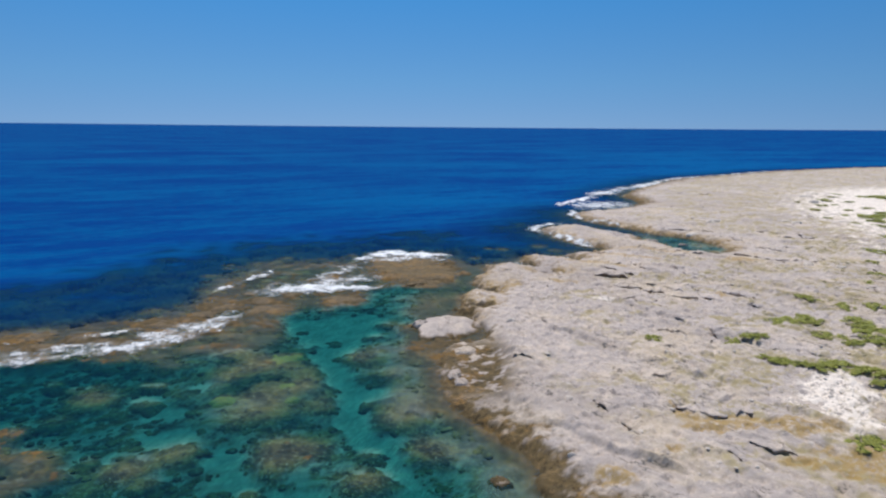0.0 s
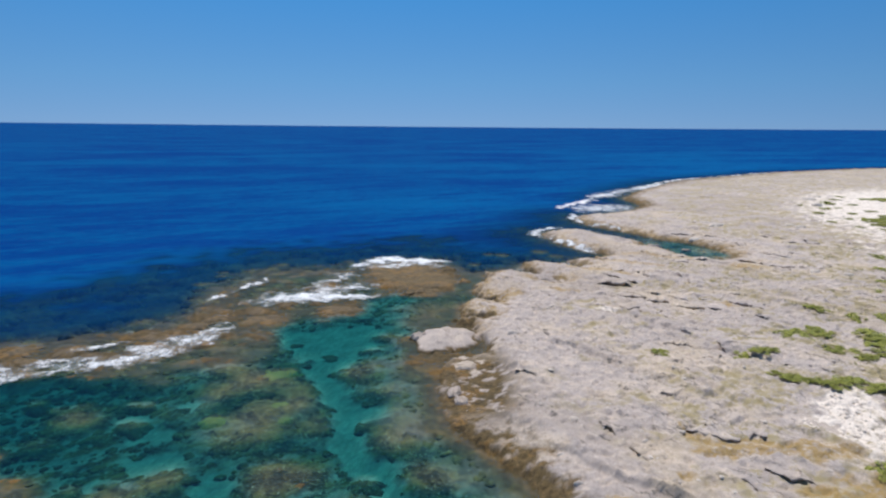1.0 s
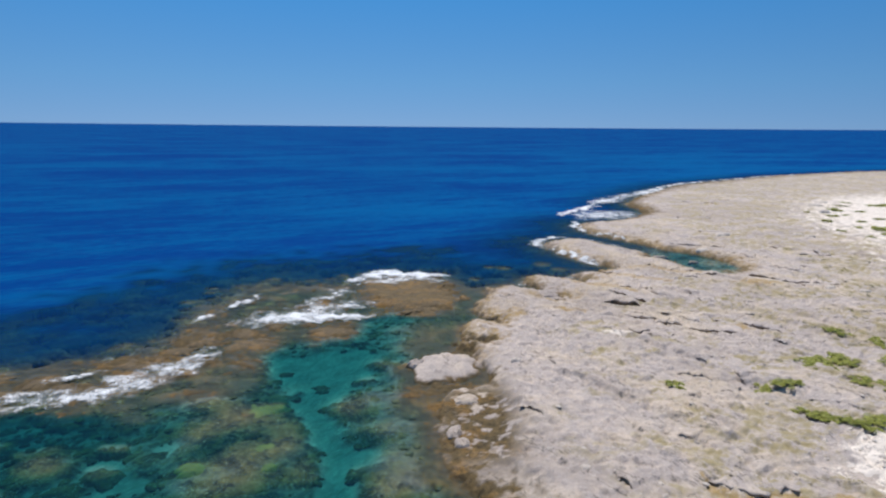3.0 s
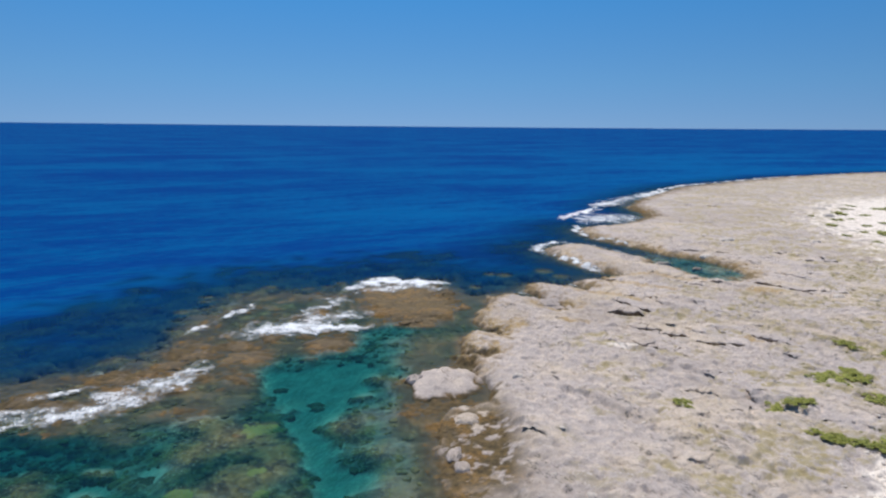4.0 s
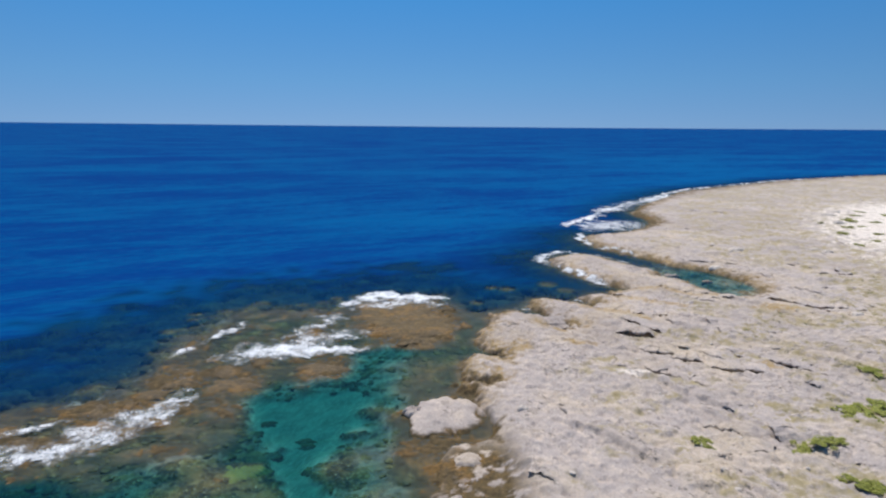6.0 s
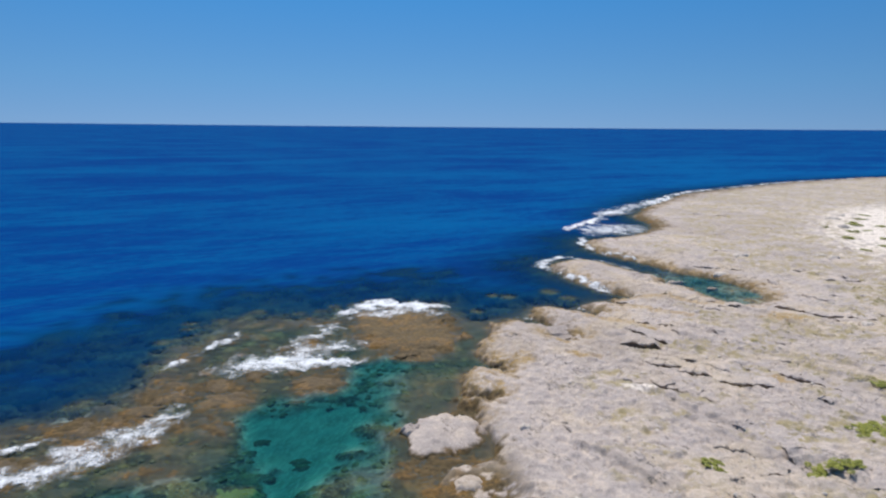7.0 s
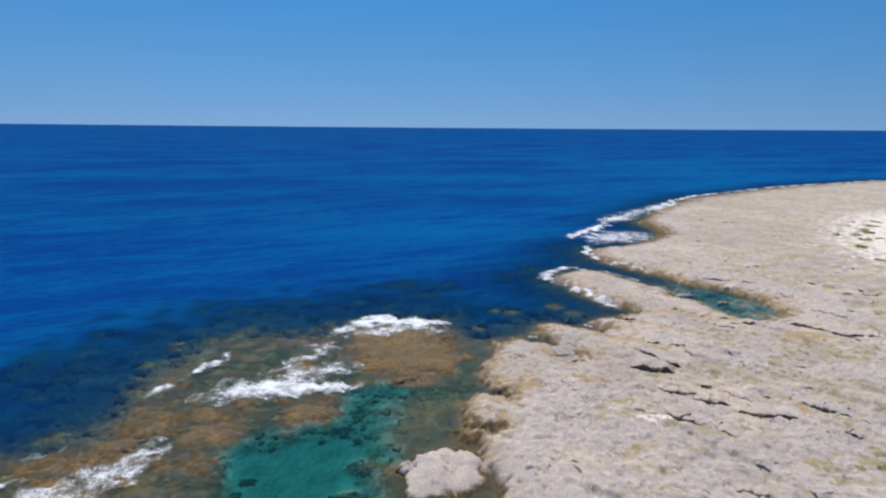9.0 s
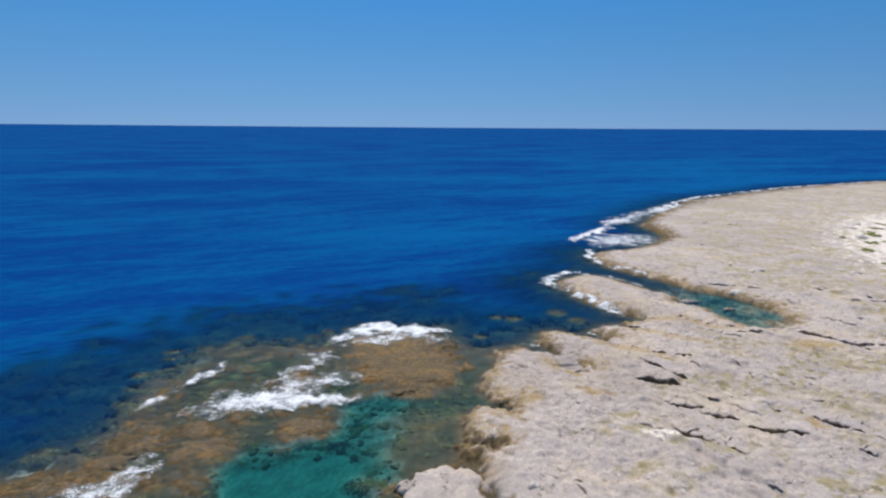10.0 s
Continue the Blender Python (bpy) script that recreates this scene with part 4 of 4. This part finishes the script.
def make_boulders():
    # the great pale boulder beside the shore and its small neighbours
    big = new("boulder", slab_mesh("boulder", 5, True, BOULDER, 2.8, 0.2, 0.2))
    big.matrix_world = pose(0.25, 39.75, -0.1, 4, 3, -16) @ Matrix.Diagonal((2.05, 2.5, 0.56, 1))
    tagged(big, "large pale limestone boulder with brown algae round its foot", "boulder")
    for x, y, sx, sy, top in ((-1.6, 40.3, 0.7, 0.5, 0.4), (1.4, 35.1, 0.68, 0.6, 0.42), (0.65, 31.6, 0.36, 0.6, 0.36), (1.0, 30.5, 0.42, 0.5, 0.34),
                              (2.3, 21.5, 0.5, 0.42, 0.06), (1.1, 33.0, 0.4, 0.3, 0.2), (1.5, 29.4, 0.5, 0.2, 0.2)):
        slab("boulder", x, y, sx, sy, top, BOULDER, "small pale boulder on the algae-brown tidal flat", "boulder", "shore boulders")
    for x, y, sx, sy in ((26.3, 74.2, 0.9, 0.4), (29.4, 71.6, 0.7, 0.35)):
        slab("islet", x, y, sx, sy, 0.14, GROUND, "low pale rock standing out of the shallow lagoon", "rock", "lagoon rocks", True, 12)


def make_reef():
    rng = random.Random(5)
    label = "orange-brown algae-covered rock of the reef crest"
    # emerging flats along the crest: place, half lengths, height of the top
    for x, y, rx, ry, top in CREST_FLATS + OUTER_FLATS:
        slab("reef_rock", x + 0.1 * rx, y + 0.1 * ry, rx * 0.62, ry * 0.62, top + 0.02, REEF_STONE, label, "rock", "reef rocks")
    for x, y in scattered(rng, (-32, 1.5, 31, 65), 40, lambda t: (t["reef"] > 0.3) & (t["h"] > -0.5)):
        if abs(x + 2.6) < 4 and abs(y - 56.6) < 5.6:
            continue
        s = rng.uniform(0.4, 1.2)
        slab("reef_rock", x, y, s * rng.uniform(1, 1.5), s * 0.8, rng.uniform(-0.14, 0.0), REEF_STONE, label, "rock", "reef rocks", False)


def make_corals():
    rng = random.Random(8)
    label = "olive-brown coral head under the clear water"
    for x, y, rx, ry in CORAL_HEADS:
        slab("coral_head", x, y, rx * 0.8, ry * 0.8, rng.uniform(-0.14, -0.08), CORAL, label, "coral", "coral heads")
    for x, y, r in ((-14.3, 24.4, 0.7), (-12.6, 23.3, 0.7), (-7.4, 37.8, 0.5), (-7.2, 37.3, 0.4), (-10.0, 39.7, 0.45)):
        slab("coral_head", x, y, r, r * 0.8, -0.3, CORAL, label, "coral", "coral heads", False)
    for x, y, r in ((-10.0, 34.2, 1.0), (-11.5, 28.6, 0.6), (-8.6, 30.4, 0.5), (-9.2, 34.6, 0.6), (-10.8, 33.4, 0.5), (-8.0, 28.8, 0.35)):
        slab("coral_head", x, y, r, r, -0.07, BRIGHT_CORAL, "yellow-green branching coral head under the clear water", "coral", "coral heads")
    for x, y in scattered(rng, (-26, 1, 18, 46), 70, lambda t: (t["d"] < -0.3) & (t["reef"] < -0.4) & (t["sea"] <= 0) & (t["sand"] < 0.4)):
        s = rng.uniform(0.25, 0.75)
        slab("coral_head", x, y, s * 1.3, s, rng.uniform(-0.26, -0.1), CORAL, label, "coral", "coral heads", False)
    for x, y, s in ((-14.0, 56.3, 0.9), (-15.2, 56.0, 0.9), (-12.9, 59.2, 1.0), (-18.5, 55.9, 0.8), (-10.3, 63.9, 0.8), (11.4, 70.0, 1.4), (6.8, 68.0, 1.2), (12.9, 67.6, 1.2),
                    (-19.5, 49.6, 0.9), (-22.4, 43.2, 1.0), (-17.6, 60.0, 0.7), (-19.3, 59.3, 0.9), (-16.6, 58.8, 0.7), (5.2, 68.4, 0.9), (3.4, 63.0, 0.9), (-11.6, 57.6, 0.8), (-16.4, 53.0, 0.8)):
        slab("sunken_stone", x, y, s, s * 1.1, -0.1, CORAL, "pale olive stone lying in the shallows off the reef", "stone", "sunken stones")
    for x, y in scattered(rng, (-24, -3, 47, 66), 70, lambda t: (t["sea"] > -4.5) & (t["sea"] < 2.5) & (t["h"] < -0.12)):
        s = rng.uniform(0.35, 0.9)
        slab("sunken_stone", x, y, s * 1.2, s, rng.uniform(-0.24, -0.12), CORAL, "olive-brown stone lying just under the water", "stone", "sunken stones", False)
    for x, y in scattered(rng, (-42, 14, 38, 82), 110, lambda t: (t["sea"] > 0.1) & (t["sea"] < 12)):
        s = rng.uniform(0.4, 1.25)
        slab("sunken_stone", x, y, s * 1.3, s, rng.uniform(-0.7, -0.31), CORAL, "dark rounded stone on the sea bed off the reef", "stone", "sunken stones", False)


make_ledges()
make_boulders()
make_reef()
make_corals()
make_water()


# ---------- plants ----------
def leaves(rng, centres, count, size):
    """Many small bent leaves round clump centres (x, y, z, radius)."""
    points, faces = [], []
    for _ in range(count):
        cx, cy, cz, r = rng.choice(centres)
        way = Vector((rng.gauss(0, 1), rng.gauss(0, 1), abs(rng.gauss(0.3, 0.8)))).normalized()
        p = Vector((cx, cy, cz)) + way * r * rng.uniform(0.65, 1.05)
        p.z = max(p.z, 0.02)
        n = (way + Vector((rng.uniform(-0.7, 0.7), rng.uniform(-0.7, 0.7), rng.uniform(0, 0.8)))).normalized()
        side = n.orthogonal().normalized()
        side = Matrix.Rotation(rng.uniform(0, 6.28), 3, n) @ side
        along = n.cross(side)
        s = size * rng.uniform(0.6, 1.3)
        base = len(points)
        points += [p - along * s, p + side * s * 0.45 + n * s * 0.15, p + along * s, p - side * s * 0.45 + n * s * 0.15]
        faces.append((base, base + 1, base + 2, base + 3))
    return points, faces


def stems(rng, centres):
    points, faces = [], []
    for cx, cy, cz, r in centres:
        tip = Vector((cx, cy, cz + r * 0.5))
        foot = Vector((cx * 0.25, cy * 0.25, -0.1))
        along = (tip - foot).normalized()
        a = along.orthogonal().normalized()
        b = along.cross(a)
        base = len(points)
        for k, (t, w) in enumerate(((0, 0.035), (0.5, 0.024), (1, 0.008))):
            mid = foot.lerp(tip, t) + Vector((0, 0, -0.08 * math.sin(math.pi * t)))
            points += [mid + (a * math.cos(q) + b * math.sin(q)) * w for q in (0, 1.57, 3.14, 4.71)]
        for k in (0, 1):
            for q in range(4):
                i, j = base + 4 * k + q, base + 4 * k + (q + 1) % 4
                faces.append((i, j, j + 4, i + 4))
    return points, faces


def make_shrub(seed, label):
    rng = random.Random(seed)
    centres = []
    for _ in range(26):
        a, r = rng.uniform(0, 6.28), rng.random() ** 0.6
        centres.append((r * math.cos(a), r * math.sin(a) * 0.8, 0.05 + 0.16 * (1 - r) + rng.uniform(0, 0.1), rng.uniform(0.12, 0.27)))
    thing = tagged(new("shrub"), label, "shrub", "shrubs on the limestone")
    thing.empty_display_size = 0.3
    for name, (points, faces), material in (("stem", stems(rng, centres), STEM), ("crown", leaves(rng, centres, 3600, 0.055), LEAF)):
        new(name, mesh_from(name, points, faces, material, False)).parent = thing
    return thing


def make_shrubs():
    label = "low spreading green shrub growing from bare limestone"
    kinds = [make_shrub(s, label) for s in (1, 2, 3)]
    rng, first = random.Random(4), {}
    spots = [(13.4, 35.6, 0.7), (18.3, 35.2, 1.15), (19.3, 35.0, 1.0), (24.0, 38.7, 1.2), (25.4, 39.3, 1.1), (23.0, 38.9, 1.0), (28.1, 44.1, 0.9), (30.0, 42.4, 1.2), (24.6, 36.0, 1.0),
             (25.4, 34.8, 0.8), (18.9, 31.9, 0.9), (19.8, 31.6, 1.1), (20.6, 30.9, 0.9), (21.9, 31.1, 1.0), (27.5, 36.7, 1.5), (29.3, 36.4, 1.6), (28.2, 38.4, 1.3), (23.0, 30.2, 1.1), (22.9, 28.6, 0.8), (23.9, 27.2, 1.0), (22.4, 25.4, 0.9), (21.6, 23.9, 0.8), (24.3, 29.2, 1.2),
             (17.9, 22.6, 0.9), (19.0, 22.3, 1.0), (20.2, 23.0, 1.1), (32.2, 42.4, 1.1), (27.3, 34.6, 1.2), (30.5, 33.6, 1.6), (26.2, 31.2, 1.3), (33.5, 38.2, 1.5), (46.5, 62.5, 1.6),
             (50.5, 61.0, 2.0), (64.2, 89.0, 2.6), (67.5, 88.5, 3.0), (70.5, 91.0, 3.4), (63.0, 84.5, 2.0), (84, 115, 3.6), (88, 116, 4.0), (92, 119, 4.0), (61.0, 97.0, 1.2), (66, 103, 1.4),
             (70, 109, 1.5), (60, 80, 1.4), (55, 72, 1.4), (57.5, 88, 1.0), (43, 58, 0.9), (40, 53, 0.9), (37, 50, 0.8), (72, 112, 1.0), (76, 116, 1.1), (69, 104, 0.9), (74, 108, 1.2), (66, 96, 1.0), (71, 99, 1.2), (62, 91, 0.8), (58, 83, 0.9), (80, 121, 1.2), (64, 107, 0.7)]
    for x, y, s in spots:
        k = rng.randrange(3)
        m = pose(x, y, ground_at(x, y), 0, 0, rng.uniform(0, 360)) @ Matrix.Diagonal((s, s * rng.uniform(0.6, 0.95), 0.22 + 0.18 * s, 1))
        if k in first:
            copy_thing(kinds[k], m)
        else:
            first[k] = m
    for k, m in first.items():
        kinds[k].matrix_world = m


make_shrubs()


# ---------- breaking waves and foam ----------
def foam_strip(name, line, width, crest, amount, label, seed, gaps=0.0):
    """A band of foam along a line of the plan, swollen to a crest, lying on water and wet rock."""
    dense, side, run = drawn_out(line, 0.16 * max(1.0, width / 1.5), 12)
    across = np.linspace(-1, 1, 25)
    ends = np.clip(np.minimum(run, run[-1] - run) / min(1.5 * width, run[-1] / 3), 0, 1)
    wide = width * (0.75 + 0.55 * fbm(run / 1.7, run * 0 + seed, 3, seed)) * (0.25 + 0.75 * ends)
    shift = 0.35 * width * fbm(run / 2.3, run * 0 + seed * 3.1, 3, seed + 7)
    pts = dense[:, None] + side[:, None] * (shift[:, None] + across * wide[:, None])[..., None]
    px, py = pts[..., 0].ravel(), pts[..., 1].ravel()
    body = np.sqrt(np.clip(1 - across**2, 0, 1))[None] * np.ones(len(dense))[:, None]
    hump = (body * ends[:, None]).ravel() ** 1.5 * crest * (0.8 + 0.5 * fbm(px * 0.7, py * 0.7, 2, seed + 3))
    z = np.maximum(sounding(px, py), 0.02) + 0.035 + np.maximum(hump, 0) + 0.012 * fbm(px * 3, py * 3, 3, seed + 5)
    data = mesh_from(name, np.stack([px, py, z], 1), sheet_faces(25, len(dense)), FOAM)
    thick = amount * (body**1.6 * (0.3 + 0.7 * ends[:, None])).ravel() + 0.4 * fbm(px * 0.8, py * 0.8, 4, seed + 9, 0.6) - 0.05 - 0.35 * (1 - body.ravel()) - 0.5 * (body.ravel() < 0.05)
    if gaps:  # torn into stretches by the swell
        torn = step(0.12, -0.25, fbm(px / (2.5 * width + 1.2), py / (2.5 * width + 1.2), 3, seed + 13, 0.6))
        thick = thick - gaps * torn
    float_layer(data, "thick", thick)
    return tagged(new(name, data), label, "wave", "waves on the reef")


def make_foam():
    white, lace = "white breaking wave curling over the reef edge", "lacy white foam washing over the reef rocks"
    foam_strip("breaking_wave", [(-9.2, 60.6), (-8.0, 63.2), (-6.6, 65.0), (-3.2, 64.3), (0.9, 64.2)], 2.0, 0.09, 0.85, white, 1)
    foam_strip("foam_wash", [(-8.4, 60.2), (-5.4, 62.2), (-2.4, 62.6), (0.6, 62.4)], 2.8, 0.03, 0.5, lace, 2)
    foam_strip("breaking_wave", [(-19.6, 48.4), (-18.6, 51.2), (-17.6, 53.8), (-16.4, 57.4)], 0.9, 0.06, 0.5, white, 3, 0.5)
    foam_strip("foam_wash", [(-17.0, 48.6), (-14.6, 49.4), (-12.4, 50.4), (-10.2, 51.4), (-8.4, 53.4), (-7.4, 56.0)], 3.6, 0.03, 0.4, lace, 4)
    foam_strip("breaking_wave", [(-16.0, 48.8), (-13.6, 49.6), (-11.4, 50.0), (-9.2, 50.0), (-7.0, 50.4), (-5.4, 51.2)], 1.9, 0.07, 0.75, white, 5)
    foam_strip("foam_wash", [(-12.6, 52.6), (-11.0, 55.0), (-9.6, 57.2), (-9.2, 60.2)], 1.6, 0.04, 0.34, lace, 6)
    foam_strip("breaking_wave", [(-29.5, 31.4), (-25.6, 33.0), (-22.4, 34.4), (-19.8, 35.8), (-17.8, 37.4), (-16.2, 40.2), (-15.4, 42.8)], 1.15, 0.05, 0.55, white, 7, 0.3)
    foam_strip("foam_wash", [(-22.0, 34.4), (-19.6, 36.2), (-18.0, 38.4), (-17.0, 40.6), (-15.6, 43.2)], 2.6, 0.04, 0.42, lace, 8)
    foam_strip("breaking_wave", [(-28.4, 36.0), (-25.2, 36.6), (-22.6, 37.8), (-20.9, 39.6)], 0.6, 0.08, 0.45, white, 9, 0.6)
    foam_strip("foam_wash", [(-27.5, 33.4), (-24.0, 34.8), (-21.0, 36.4)], 1.8, 0.04, 0.32, lace, 10)
    shore = "broken white foam where the swell meets the rock"
    foam_strip("foam_wash", [(17.9, 68.9), (16.7, 71.6), (15.8, 74.2), (14.2, 77.4), (13.0, 80.0)], 1.0, 0.05, 0.6, shore, 11, 0.5)
    foam_strip("breaking_wave", [(13.2, 78.6), (12.5, 81.6), (13.4, 84.3), (15.4, 86.2), (17.6, 87.4)], 1.3, 0.1, 0.6, white, 12, 0.3)
    foam_strip("foam_wash", [(16.6, 85.8), (20.6, 84.6), (22.6, 81.4), (23.6, 79.6)], 0.7, 0.05, 0.6, shore, 20, 0.5)
    foam_strip("foam_wash", [(21.2, 90.4), (23.4, 88.0), (25.8, 84.6)], 0.7, 0.05, 0.6, shore, 21, 0.5)
    foam_strip("foam_wash", [(6.4, 61.2), (7.6, 60.8), (8.8, 60.2)], 0.4, 0.05, 0.5, shore, 13, 0.8)
    foam_strip("foam_wash", [(13.0, 65.6), (13.3, 63.8), (14.0, 62.6)], 0.5, 0.05, 0.5, shore, 22, 0.8)
    foam_strip("breaking_wave", [(21.6, 90.6), (20.6, 93.2), (20.7, 96.2), (21.6, 99.0), (22.4, 101.6)], 1.1, 0.2, 0.75, white, 14, 0.2)
    foam_strip("breaking_wave", [(20.8, 107.8), (22.4, 110.8), (25.6, 115.4), (29.2, 119.6), (31.4, 121.6)], 1.9, 0.25, 0.9, white, 15, 0.2)
    foam_strip("foam_wash", [(22.6, 104.0), (28.0, 108.6), (35.0, 114.6)], 8.0, 0.05, 0.55, lace, 16)
    foam_strip("breaking_wave", [(29.4, 123.0), (33.4, 128.2), (38.0, 133.6), (44.6, 141.2), (50.4, 147.6), (57, 158.4)], 4.2, 0.25, 0.75, white, 17, 0.3)
    foam_strip("breaking_wave", [(55, 156), (66, 169.6), (83, 182.5), (107, 199.6), (130, 212), (155, 224.4), (210, 245)], 1.8, 0.25, 0.7, white, 18, 0.6)


make_foam()


# ---------- loose rubble and turf ----------
def make_rubble():
    rng = random.Random(12)
    points, faces = BALLS[1]
    base = np.array([tuple(p) for p in points])
    allp, allf, count = [], [], 0
    spots = scattered(rng, (3, 40, 19, 70), 1500, lambda t: (t["d"] > 1.2) & ((t["white"] > 0.4) | (np.abs(t["soil"] - 0.4) < 0.12)))
    for x, y in spots:
        s = 0.025 + 0.11 * rng.random() ** 5
        q = base * np.array([s * rng.uniform(0.8, 1.5), s, s * 0.6]) * (1 + 0.25 * np.array([[rng.uniform(-1, 1)] for _ in base]))
        a = rng.uniform(0, 6.28)
        q = np.stack([q[:, 0] * math.cos(a) - q[:, 1] * math.sin(a), q[:, 0] * math.sin(a) + q[:, 1] * math.cos(a), q[:, 2]], 1)
        allp.append(q + (x, y, ground_at(x, y) + 0.2 * s))
        allf.append(np.array(faces) + count)
        count += len(base)
    ob = new("rubble", mesh_from("rubble", np.concatenate(allp), np.concatenate(allf), RUBBLE, False))
    tagged(ob, "scattered bleached stones lying on the limestone", "rubble", kind="stuff")
    for x, y, s in ((4.75, 39.6, 0.36), (6.3, 27.6, 0.24), (38.6, 84.3, 1.0), (71.5, 117, 1.0), (66.7, 106.4, 0.9), (49.3, 84.7, 0.6), (50.1, 83.3, 0.6), (32.6, 76.6, 0.8), (75.0, 120.5, 1.0),
                    (9.0, 25.4, 0.16), (5.2, 24.6, 0.18), (36.2, 57.4, 0.5), (38.6, 56.2, 0.45), (5.0, 29.0, 0.14), (5.4, 22.4, 0.16)):
        slab("loose_stone", x, y, s, s * 0.75, ground_at(x, y) + 0.3 * s, RUBBLE, "bleached white stone lying loose on the limestone", "stone", "loose stones")


def make_turf():
    rng = random.Random(15)
    spots = scattered(rng, (15, 60, 20, 75), 1500, lambda t: (t["d"] > 6) & (t["soil"] > 0.75) & (t["white"] < 0.3))
    points, faces = [], []
    for x, y in spots:
        if x < 17 + 0.1 * (y - 25) + rng.uniform(-1, 6) or rng.random() < 0.35:
            continue
        z = ground_at(x, y)
        r = rng.uniform(0.1, 0.35)
        p, f = leaves(rng, [(0, 0, -0.03, r)], 26, 0.06)
        n = len(points)
        points += [(q.x + x, q.y + y, q.z * 0.5 + z) for q in p]
        faces += [tuple(i + n for i in g) for g in f]
    ob = new("turf", mesh_from("turf", points, faces, TURF, False))
    tagged(ob, "dry yellow-green turf in hollows of the limestone", "turf", kind="stuff")


def make_coral_rubble():
    rng = random.Random(31)
    points, faces = BALLS[2]
    base = np.array([tuple(p) for p in points])
    lumps = [base * (1 + 0.35 * np.array([[noise.noise(Vector(p) * 1.7 + Vector((9.0 * k, 0, 0)))] for p in base])) for k in range(8)]
    allp, allf, count = [], [], 0
    for x, y in scattered(rng, (-24, 2, 18, 54), 2100, lambda t: (t["d"] < -0.2) & (t["sea"] <= 0) & (t["sand"] < 0.55) & (t["h"] < -0.09) & ((t["h"] < -0.3) | (t["brown"] > 0.6))):
        s = 0.06 + 0.2 * rng.random() ** 2.5
        z = ground_at(x, y)
        q = rng.choice(lumps) * np.array([s * rng.uniform(0.9, 1.6), s, min(0.45 * s, -0.5 * z)])
        a = rng.uniform(0, 6.28)
        q = np.stack([q[:, 0] * math.cos(a) - q[:, 1] * math.sin(a), q[:, 0] * math.sin(a) + q[:, 1] * math.cos(a), q[:, 2]], 1)
        allp.append(q + (x, y, z))
        allf.append(np.array(faces) + count)
        count += len(base)
    ob = new("coral_rubble", mesh_from("coral_rubble", np.concatenate(allp), np.concatenate(allf), CORAL))
    tagged(ob, "small brown coral lumps strewn over the pool bed", "coral", kind="stuff")


make_rubble()
make_turf()
make_coral_rubble()
